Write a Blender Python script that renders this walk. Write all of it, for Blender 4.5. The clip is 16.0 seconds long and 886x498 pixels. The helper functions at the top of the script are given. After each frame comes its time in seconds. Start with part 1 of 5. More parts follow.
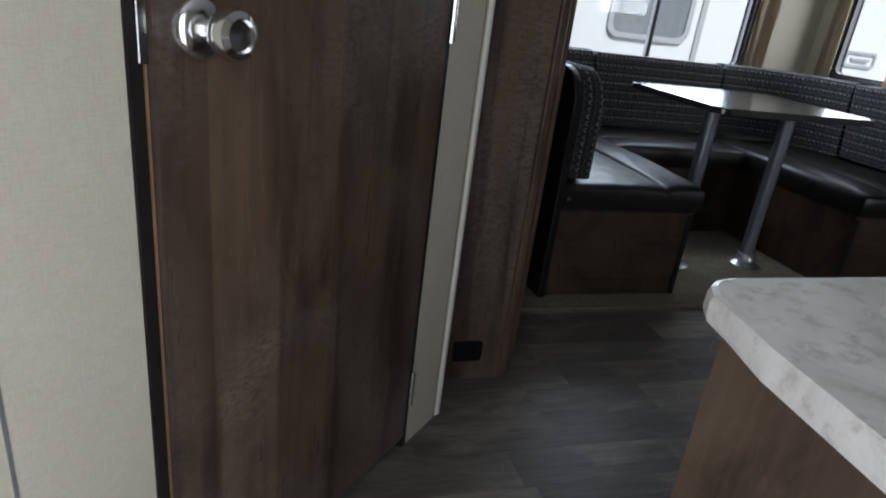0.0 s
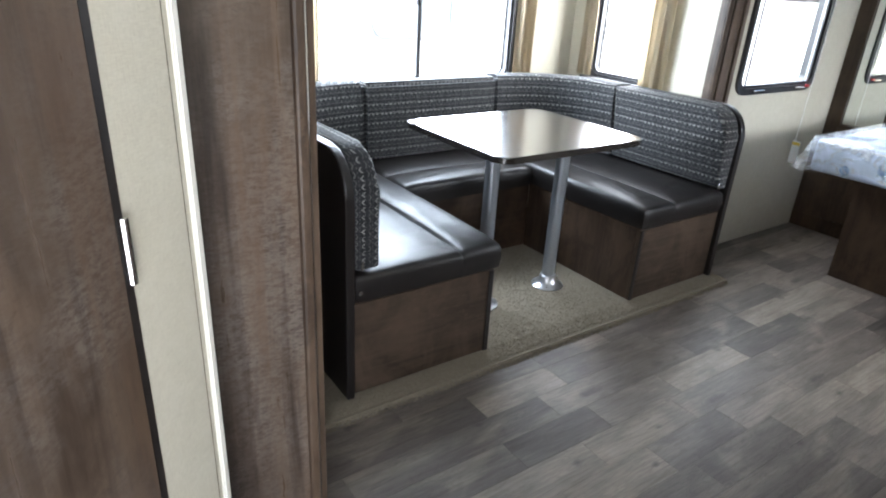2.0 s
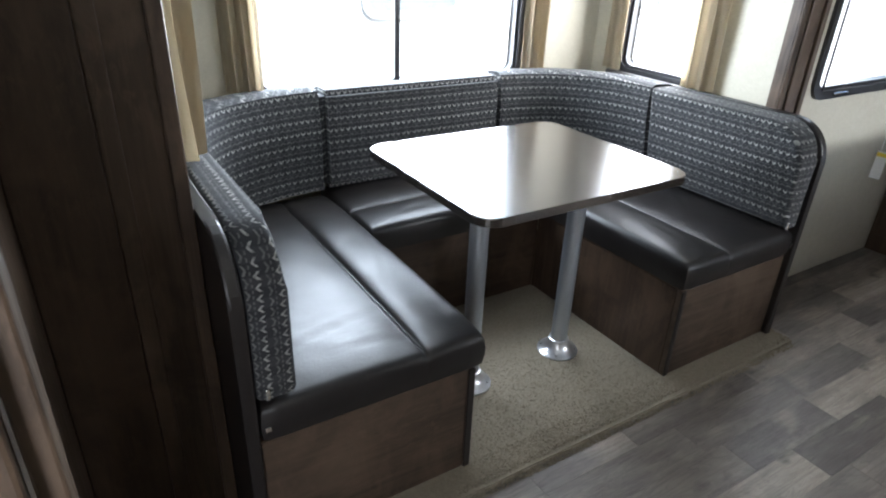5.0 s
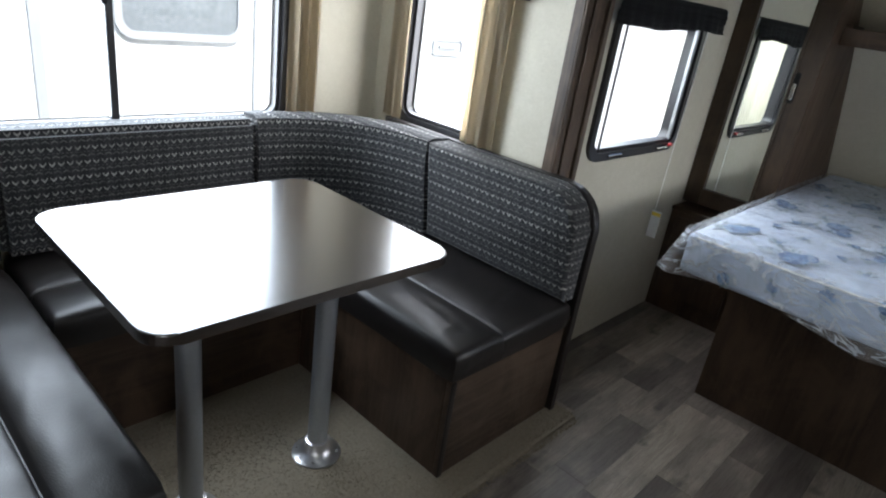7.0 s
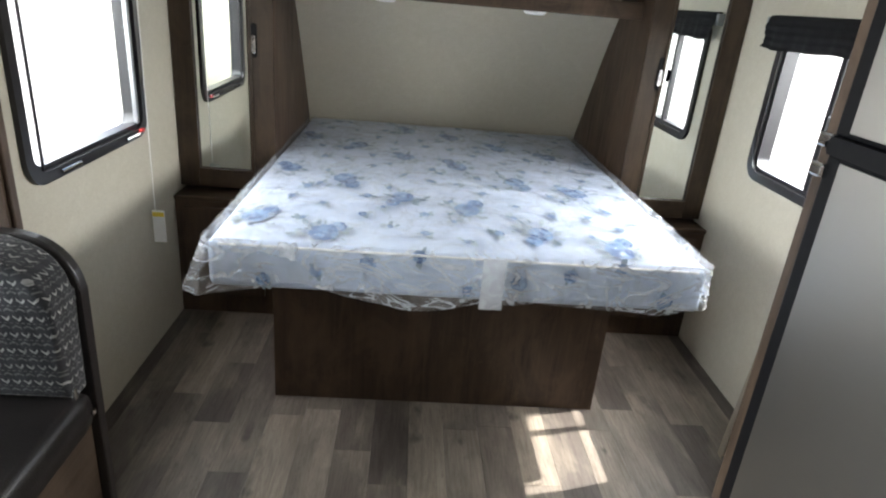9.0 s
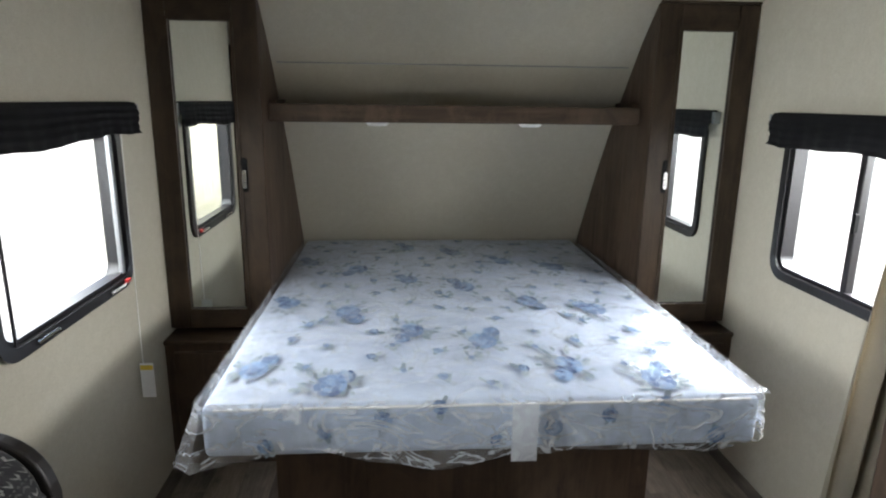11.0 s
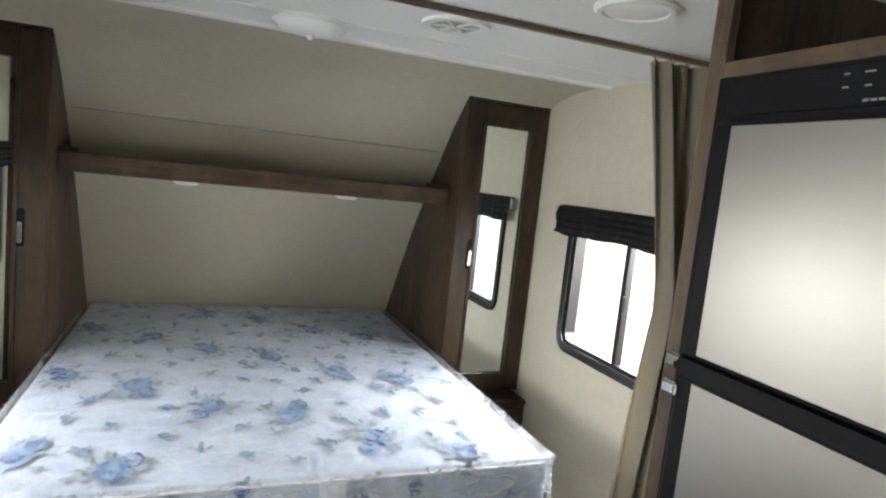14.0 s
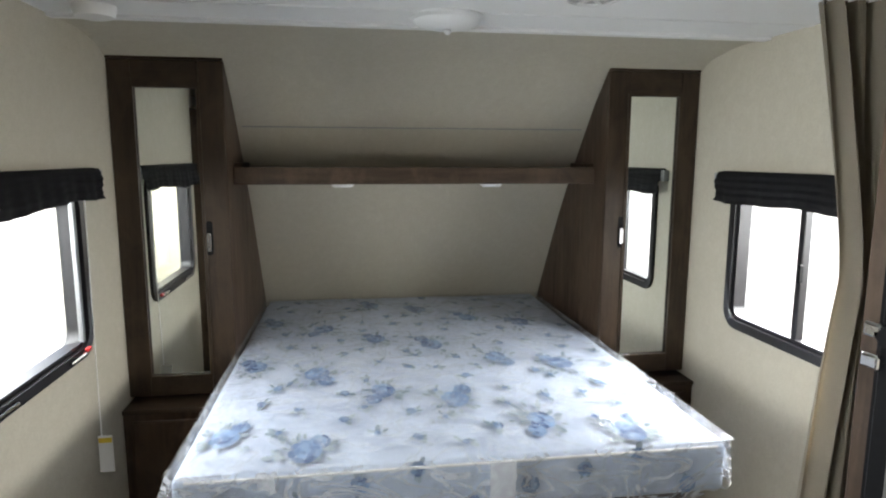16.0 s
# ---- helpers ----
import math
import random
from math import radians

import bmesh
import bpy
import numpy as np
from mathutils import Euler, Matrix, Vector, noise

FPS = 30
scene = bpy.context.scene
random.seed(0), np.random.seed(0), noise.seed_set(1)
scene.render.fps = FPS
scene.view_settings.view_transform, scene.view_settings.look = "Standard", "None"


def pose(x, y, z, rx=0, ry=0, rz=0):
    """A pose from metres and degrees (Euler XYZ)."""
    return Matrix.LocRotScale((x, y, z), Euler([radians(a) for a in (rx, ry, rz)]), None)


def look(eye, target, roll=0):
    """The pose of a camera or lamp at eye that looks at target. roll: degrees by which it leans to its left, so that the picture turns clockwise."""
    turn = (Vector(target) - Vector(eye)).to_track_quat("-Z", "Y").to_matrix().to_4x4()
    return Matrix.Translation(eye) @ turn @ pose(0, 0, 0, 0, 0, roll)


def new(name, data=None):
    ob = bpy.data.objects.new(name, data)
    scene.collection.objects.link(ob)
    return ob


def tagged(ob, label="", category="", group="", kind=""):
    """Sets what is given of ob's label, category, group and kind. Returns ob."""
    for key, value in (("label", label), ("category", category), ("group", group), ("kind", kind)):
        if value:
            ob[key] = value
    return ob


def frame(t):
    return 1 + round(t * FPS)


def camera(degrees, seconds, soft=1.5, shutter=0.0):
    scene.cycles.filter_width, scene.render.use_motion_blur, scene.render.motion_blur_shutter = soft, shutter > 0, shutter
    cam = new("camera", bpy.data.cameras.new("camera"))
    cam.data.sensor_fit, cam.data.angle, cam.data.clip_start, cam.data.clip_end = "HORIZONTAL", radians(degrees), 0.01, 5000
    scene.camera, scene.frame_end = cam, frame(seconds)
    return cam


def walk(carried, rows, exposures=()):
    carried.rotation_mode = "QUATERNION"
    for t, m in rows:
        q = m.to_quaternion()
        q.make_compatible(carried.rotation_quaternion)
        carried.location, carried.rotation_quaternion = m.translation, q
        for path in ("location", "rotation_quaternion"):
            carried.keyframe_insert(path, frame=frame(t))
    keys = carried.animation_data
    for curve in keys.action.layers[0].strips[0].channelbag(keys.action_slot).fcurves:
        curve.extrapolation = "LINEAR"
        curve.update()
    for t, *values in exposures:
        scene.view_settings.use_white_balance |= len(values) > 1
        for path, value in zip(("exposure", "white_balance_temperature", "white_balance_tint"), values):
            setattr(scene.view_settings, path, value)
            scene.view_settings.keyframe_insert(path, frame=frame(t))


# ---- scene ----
cam = camera(71.1, 16.0, soft=2.1)
PATH = [
    (0, (0.406, 0.059, 0.997), (0.954, 1.832, 0.252), 7.1),
    (0.5, (0.437, 0.123, 1.097), (1.167, 1.8, 0.287), 6.9),
    (1, (0.497, 0.241, 1.161), (1.437, 1.831, 0.393), 6.6),
    (1.5, (0.598, 0.37, 1.247), (1.645, 1.879, 0.455), 6.4),
    (2, (0.643, 0.427, 1.295), (1.707, 1.919, 0.494), 3.3),
    (2.5, (0.707, 0.543, 1.316), (1.862, 1.972, 0.526), 1.6),
    (3, (0.762, 0.714, 1.351), (2.069, 2.04, 0.619), -0.9),
    (3.5, (0.85, 0.799, 1.33), (2.081, 2.18, 0.57), -2.6),
    (3.7, (0.891, 0.842, 1.345), (2.084, 2.265, 0.601), -2.7),
    (5.8, (1.382, 0.98, 1.31), (2.274, 2.491, 0.351), 5.0),
    (6, (1.435, 1.016, 1.305), (2.366, 2.54, 0.406), 6.1),
    (6.5, (1.527, 1.016, 1.356), (2.599, 2.51, 0.572), 8.2),
    (7, (1.618, 1.066, 1.347), (3.012, 2.277, 0.576), 8.6),
    (7.5, (1.681, 1.158, 1.38), (3.345, 1.975, 0.63), 6.7),
    (8, (1.772, 1.227, 1.373), (3.604, 1.477, 0.611), 6.6),
    (8.5, (1.904, 1.212, 1.37), (3.755, 1.141, 0.616), 6.7),
    (9, (2.052, 1.224, 1.373), (3.902, 1.095, 0.626), 5.1),
    (9.2, (2.099, 1.228, 1.377), (3.96, 1.127, 0.651), 3.3),
    (11.3, (2.247, 1.308, 1.447), (4.2, 1.2, 1.029), 0.2),
    (11.5, (2.25, 1.341, 1.448), (4.208, 1.329, 1.039), -0.3),
    (12, (2.234, 1.341, 1.465), (4.2, 1.491, 1.133), -0.1),
    (12.5, (2.234, 1.334, 1.466), (4.21, 1.376, 1.161), 1.3),
    (13, (2.231, 1.314, 1.465), (4.197, 1.097, 1.168), 3.0),
    (13.5, (2.238, 1.3, 1.466), (4.126, 0.694, 1.206), 5.4),
    (14, (2.221, 1.303, 1.468), (4.068, 0.569, 1.244), 6.1),
    (14.5, (2.212, 1.318, 1.465), (4.037, 0.54, 1.217), 5.5),
    (15, (2.216, 1.32, 1.467), (4.051, 0.565, 1.217), 4.9),
    (15.5, (2.217, 1.331, 1.467), (4.147, 0.879, 1.204), 1.9),
    (16, (2.215, 1.329, 1.467), (4.172, 1.037, 1.172), 0.2),
]
EXPOSURES = [(0, -0.2, 5850, 10), (0.5, 0.8, 5850, 10), (1.0, 1.65, 5900, 10), (1.5, 1.9, 5900, 10), (3.0, 2.2, 5900, 10), (3.5, 2.0, 5900, 10), (6, 1.6, 6000, 10), (6.5, 1.25, 6000, 10), (7, 0.98, 6050, 10), (7.5, 1.12, 6200, 10), (8.0, 1.65, 6400, 10), (8.5, 1.75, 6500, 10), (9, 1.65, 6450, 10), (11.5, 1.25, 6450, 10), (12.5, 1.62, 6700, 10), (13, 1.72, 6700, 10), (13.5, 1.65, 6750, 10), (14.5, 1.35, 6750, 10), (15.5, 1.25, 6600, 10), (16, 1.45, 6600, 10)]
walk(cam, [(t, look(eye, target, roll)) for t, eye, target, roll in PATH], EXPOSURES)

# ---- light ----
world = bpy.data.worlds.new("sky")
scene.world = world
world.use_nodes = True
wn = world.node_tree.nodes
sky = wn.new("ShaderNodeTexSky")
sky.sky_type, sky.sun_disc = "NISHITA", False
sky.sun_elevation, sky.sun_rotation = radians(54.8), radians(167.1)
sky.air_density, sky.dust_density = 1.0, 3.0
world.node_tree.links.new(sky.outputs[0], wn["Background"].inputs[0])
wn["Background"].inputs[1].default_value = 0.15
SUN_WAY = Vector((-0.16, 0.70, -1.0)).normalized()
sun = new("sun", bpy.data.lights.new("sun", "SUN"))
sun.data.energy, sun.data.angle, sun.data.color = 5.0, radians(0.6), (1.0, 0.96, 0.9)
sun.rotation_mode = "QUATERNION"
sun.rotation_quaternion = SUN_WAY.to_track_quat("-Z", "Y")


def window_light(name, eye, target, w, h, watts, spread=180):
    lamp = new(name, bpy.data.lights.new(name, "AREA"))
    lamp.data.shape, lamp.data.size, lamp.data.size_y = "RECTANGLE", w, h
    lamp.data.energy, lamp.data.color = watts, (1.0, 1.0, 1.0)
    lamp.data.spread = radians(spread)
    lamp.matrix_world = look(eye, target)
    return lamp


window_light("daylight_dinette_window", (2.35, 3.125, 1.215), (2.35, 0, 1.215), 1.08, 0.76, 17).data.color = (0.88, 0.95, 1.0)
window_light("daylight_end_window", (3.395, 2.72, 1.19), (0, 2.72, 1.19), 0.36, 0.66, 4)
window_light("daylight_front_window", (4.15, 2.50, 1.42), (4.15, 1.0, 0.60), 1.35, 0.85, 20, 140)
window_light("daylight_kerb_window", (4.17, -0.40, 1.42), (4.17, 0.8, 0.60), 1.4, 0.82, 41, 140)
window_light("daylight_entry_door", (0.27, -0.14, 0.82), (0.4, 3, 0.82), 0.62, 1.6, 7.5)


# ---- materials ----
def material(name):
    m = bpy.data.materials.new(name)
    m.use_nodes = True
    t = m.node_tree
    return m, t, t.nodes["Principled BSDF"], lambda a, b: t.links.new(a, b)


def ramp(t, source, stops):
    r = t.nodes.new("ShaderNodeValToRGB")
    e = r.color_ramp.elements
    while len(e) < len(stops):
        e.new(0.5)
    for el, (p, c) in zip(e, stops):
        el.position, el.color = p, (*c, 1)
    t.links.new(source, r.inputs[0])
    return r.outputs[0]


def coords(t, scale=(1, 1, 1), kind="Object", rot=(0, 0, 0)):
    c, mp = t.nodes.new("ShaderNodeTexCoord"), t.nodes.new("ShaderNodeMapping")
    mp.inputs["Scale"].default_value = scale
    mp.inputs["Rotation"].default_value = [radians(a) for a in rot]
    t.links.new(c.outputs[kind], mp.inputs[0])
    return mp.outputs[0]


def fuzz(t, vec, scale, detail=4, rough=0.6, distort=0.0):
    n = t.nodes.new("ShaderNodeTexNoise")
    n.inputs["Scale"].default_value, n.inputs["Detail"].default_value = scale, detail
    n.inputs["Roughness"].default_value, n.inputs["Distortion"].default_value = rough, distort
    t.links.new(vec, n.inputs["Vector"])
    return n.outputs[0]


def math_node(t, op, a, b=0.0, c=0.0):
    n = t.nodes.new("ShaderNodeMath")
    n.operation = op
    for i, v in enumerate((a, b, c)):
        if isinstance(v, (int, float)):
            n.inputs[i].default_value = v
        else:
            t.links.new(v, n.inputs[i])
    return n.outputs[0]


def mix(t, fac, a, b, mode="MIX"):
    n = t.nodes.new("ShaderNodeMix")
    n.data_type, n.blend_type = "RGBA", mode
    for i, v in ((0, fac), (6, a), (7, b)):
        if isinstance(v, (int, float)):
            n.inputs[i].default_value = v
        elif isinstance(v, tuple):
            n.inputs[i].default_value = (*v, 1)
        else:
            t.links.new(v, n.inputs[i])
    return n.outputs[2]


def bump(t, bsdf, height, strength, dist=0.002):
    b = t.nodes.new("ShaderNodeBump")
    b.inputs["Strength"].default_value, b.inputs["Distance"].default_value = strength, dist
    t.links.new(height, b.inputs["Height"])
    t.links.new(b.outputs[0], bsdf.inputs["Normal"])


def wood(name, grain, dark, mid, light, rough=0.45, board=0.0, across=0, sheen_reach=0.0):
    """Printed wood-grain laminate; grain: axis index of the grain."""
    m, t, b, link = material(name)
    sc = [14.0, 14.0, 14.0]
    sc[grain] = 0.9
    fine = fuzz(t, coords(t, tuple(sc)), 3.2, 7, 0.68, 0.6)
    sc2 = [5.0, 5.0, 5.0]
    sc2[grain] = 0.7
    broad = fuzz(t, coords(t, tuple(sc2)), 1.6, 3, 0.5, 0.4)
    knots = fuzz(t, coords(t), 5.5, 5, 0.6, 1.2)
    col = ramp(t, fine, [(0.3, dark), (0.52, mid), (0.75, light)])
    col = mix(t, ramp(t, broad, [(0.35, (0, 0, 0)), (0.65, (1, 1, 1))]), col, mix(t, 0.55, col, light))
    col = mix(t, ramp(t, knots, [(0.25, (0.55,) * 3), (0.42, (0, 0, 0))]), col, dark)
    sc3 = [60.0, 60.0, 60.0]
    sc3[grain] = 22.0
    worn = fuzz(t, coords(t, tuple(sc3)), 1.0, 4, 0.7, 1.0)
    where = fuzz(t, coords(t), 3.3, 3, 0.55)
    scuff = math_node(t, "MULTIPLY", ramp(t, worn, [(0.5, (0, 0, 0)), (0.68, (1, 1, 1))]), ramp(t, where, [(0.48, (0, 0, 0)), (0.66, (0.55,) * 3)]))
    col = mix(t, scuff, col, tuple(min(1, c * 1.5) for c in light))
    blotch = fuzz(t, coords(t, (1.0, 1.0, 0.55)), 6.5, 6, 0.62, 0.8)
    col = mix(t, ramp(t, blotch, [(0.46, (0, 0, 0)), (0.62, (0.9,) * 3)]), col, mix(t, 0.6, col, tuple(c * 1.35 for c in light)))
    if board:
        # Pale grey flecks: scuffs plus the laminate's gloss highlights, painted into the colour.
        patch = fuzz(t, coords(t, (1.0, 1.0, 0.7)), 2.6, 4, 0.6, 0.9)
        sheen_flecks = fuzz(t, coords(t, (60, 60, 150)), 1.0, 7, 0.8, 0.25)
        scuff_sheen = math_node(t, "MULTIPLY", ramp(t, sheen_flecks, [(0.42, (0, 0, 0)), (0.56, (1, 1, 1))]), ramp(t, patch, [(0.47 - sheen_reach, (0, 0, 0)), (0.62 - sheen_reach, (0.7 + sheen_reach,) * 3)]))
        col = mix(t, scuff_sheen, col, (0.20, 0.170, 0.146))
        warm = fuzz(t, coords(t, (16, 16, 1.1)), 1.0, 5, 0.62, 0.7)
        col = mix(t, ramp(t, warm, [(0.48, (0, 0, 0)), (0.70, (0.75,) * 3)]), col, (0.135, 0.083, 0.050))
        col = mix(t, ramp(t, warm, [(0.30, (0.7,) * 3), (0.46, (0, 0, 0))]), col, (0.022, 0.012, 0.008))
        ripple = fuzz(t, coords(t, (30, 30, 60)), 1.0, 4, 0.7, 1.5)
        pits = math_node(t, "MULTIPLY", ramp(t, ripple, [(0.52, (0, 0, 0)), (0.62, (1, 1, 1))]), ramp(t, blotch, [(0.50, (0, 0, 0)), (0.62, (0.3,) * 3)]))
        col = mix(t, pits, col, dark)
        geo = t.nodes.new("ShaderNodeTexCoord")
        sep = t.nodes.new("ShaderNodeSeparateXYZ")
        link(geo.outputs["Object"], sep.inputs[0])
        cell = math_node(t, "FLOOR", math_node(t, "DIVIDE", sep.outputs[across], board))
        wn_ = t.nodes.new("ShaderNodeTexWhiteNoise")
        wn_.noise_dimensions = "1D"
        link(cell, wn_.inputs["W"])
        col = mix(t, math_node(t, "MULTIPLY", wn_.outputs[0], 0.75), col, mix(t, 1.0, col, (0.45, 0.44, 0.45), "MULTIPLY"))
    link(col, b.inputs["Base Color"])
    link(ramp(t, fine, [(0.2, (rough + 0.12,) * 3), (0.8, (rough - 0.08,) * 3)]), b.inputs["Roughness"])
    b.inputs["Specular IOR Level"].default_value = 0.55 if board else 0.32
    bump(t, b, fine, 0.25, 0.001)
    return m


WALNUT = ((0.018, 0.011, 0.007), (0.047, 0.030, 0.0195), (0.100, 0.068, 0.046))
DARKW = ((0.014, 0.0085, 0.0055), (0.034, 0.021, 0.0135), (0.066, 0.042, 0.027))
wood_up = wood("walnut_laminate_upright", 2, *WALNUT)
wood_x = wood("walnut_laminate_along", 0, *WALNUT)
wood_bench = wood("bench_walnut_along", 0, (0.013, 0.0085, 0.006), (0.036, 0.0235, 0.0155), (0.080, 0.055, 0.038))
wood_y = wood("walnut_laminate_across", 1, *WALNUT)
wood_dark = wood("dark_walnut_upright", 2, *DARKW)
wood_mid = wood("wardrobe_walnut_upright", 2, (0.011, 0.0067, 0.0042), (0.026, 0.0162, 0.0097), (0.052, 0.034, 0.0212))
wood_mid_y = wood("wardrobe_walnut_across", 1, (0.011, 0.0067, 0.0042), (0.026, 0.0162, 0.0097), (0.052, 0.034, 0.0212))
wood_dark_x = wood("dark_walnut_along", 0, *DARKW)
wood_door = wood("walnut_door_boards", 2, (0.018, 0.010, 0.0065), (0.053, 0.0345, 0.0232), (0.130, 0.094, 0.067), rough=0.30, board=0.085, across=0)


def plain(name, colour, rough=0.5, metal=0.0, grain=0.0, scale=60.0, bumps=0.0, coat=0.0):
    m, t, b, link = material(name)
    n = fuzz(t, coords(t), scale, 5)
    n2 = fuzz(t, coords(t), 3.0, 3)
    lo = tuple(c * (1 - grain) for c in colour)
    hi = tuple(min(1, c * (1 + grain)) for c in colour)
    col = ramp(t, n, [(0.3, lo), (0.7, hi)])
    col = mix(t, ramp(t, n2, [(0.35, (0, 0, 0)), (0.7, (0.25,) * 3)]), col, lo)
    link(col, b.inputs["Base Color"])
    b.inputs["Roughness"].default_value, b.inputs["Metallic"].default_value = rough, metal
    b.inputs["Coat Weight"].default_value = coat
    if bumps:
        bump(t, b, n, bumps)
    return m


def wallpaper():
    m, t, b, link = material("linen_wallpaper")
    a = fuzz(t, coords(t, (40, 40, 260)), 2.0, 3)
    c = fuzz(t, coords(t, (220, 220, 36)), 2.0, 3)
    d = fuzz(t, coords(t), 2.2, 3)
    e = fuzz(t, coords(t), 26, 4, 0.7)
    w = math_node(t, "MULTIPLY", math_node(t, "ADD", a, c), 0.5)
    col = ramp(t, w, [(0.36, (0.445, 0.41, 0.322)), (0.62, (0.53, 0.495, 0.395))])
    col = mix(t, ramp(t, e, [(0.45, (0, 0, 0)), (0.75, (0.35,) * 3)]), col, (0.605, 0.572, 0.48))
    col = mix(t, ramp(t, d, [(0.4, (0, 0, 0)), (0.7, (0.35,) * 3)]), col, (0.46, 0.42, 0.335))
    link(col, b.inputs["Base Color"])
    b.inputs["Roughness"].default_value = 0.62
    bump(t, b, w, 0.16, 0.001)
    return m


def floor_vinyl():
    m, t, b, link = material("grey_oak_vinyl")
    info = t.nodes.new("ShaderNodeObjectInfo")
    off = t.nodes.new("ShaderNodeVectorMath")
    off.operation = "MULTIPLY"
    comb = t.nodes.new("ShaderNodeCombineXYZ")
    for i in range(3):
        link(info.outputs["Random"], comb.inputs[i])
    link(comb.outputs[0], off.inputs[0])
    off.inputs[1].default_value = (13.0, 7.0, 3.0)

    def shifted(scale):
        add = t.nodes.new("ShaderNodeVectorMath")
        link(coords(t, scale), add.inputs[0])
        link(off.outputs[0], add.inputs[1])
        return add.outputs[0]

    fine = fuzz(t, shifted((2.2, 34, 34)), 2.4, 8, 0.7, 0.8)
    rings = fuzz(t, shifted((2.6, 16, 16)), 1.0, 2, 0.5, 2.5)
    ringy = math_node(t, "FRACT", math_node(t, "MULTIPLY", rings, 9.0))
    knots = fuzz(t, shifted((7, 14, 14)), 1.0, 3, 0.5)
    tone = ramp(t, info.outputs["Random"], [(0.0, (0.098, 0.083, 0.071)), (0.25, (0.146, 0.125, 0.106)), (0.5, (0.182, 0.156, 0.130)),
                                            (0.75, (0.235, 0.203, 0.166)), (0.9, (0.285, 0.245, 0.197)), (1.0, (0.128, 0.109, 0.094))])
    cloud = fuzz(t, shifted((2.0, 5.0, 5.0)), 1.6, 3, 0.55, 0.5)
    tone = mix(t, ramp(t, cloud, [(0.36, (0.75,) * 3), (0.55, (0, 0, 0))]), tone, mix(t, 1.0, tone, (0.62, 0.60, 0.60), "MULTIPLY"))
    tone = mix(t, ramp(t, cloud, [(0.52, (0, 0, 0)), (0.72, (0.6,) * 3)]), tone, (0.31, 0.265, 0.21))
    col = mix(t, ramp(t, fine, [(0.32, (0.7,) * 3), (0.60, (0, 0, 0))]), tone, mix(t, 1.0, tone, (0.50, 0.47, 0.46), "MULTIPLY"))
    col = mix(t, ramp(t, ringy, [(0.0, (0.38,) * 3), (0.3, (0, 0, 0)), (0.9, (0, 0, 0)), (1.0, (0.38,) * 3)]), col, mix(t, 1.0, col, (0.50, 0.47, 0.45), "MULTIPLY"))
    col = mix(t, ramp(t, knots, [(0.62, (0, 0, 0)), (0.74, (0.75,) * 3)]), col, (0.045, 0.036, 0.030))
    link(col, b.inputs["Base Color"])
    link(ramp(t, fine, [(0.3, (0.5,) * 3), (0.7, (0.36,) * 3)]), b.inputs["Roughness"])
    bump(t, b, fine, 0.3, 0.0008)
    return m


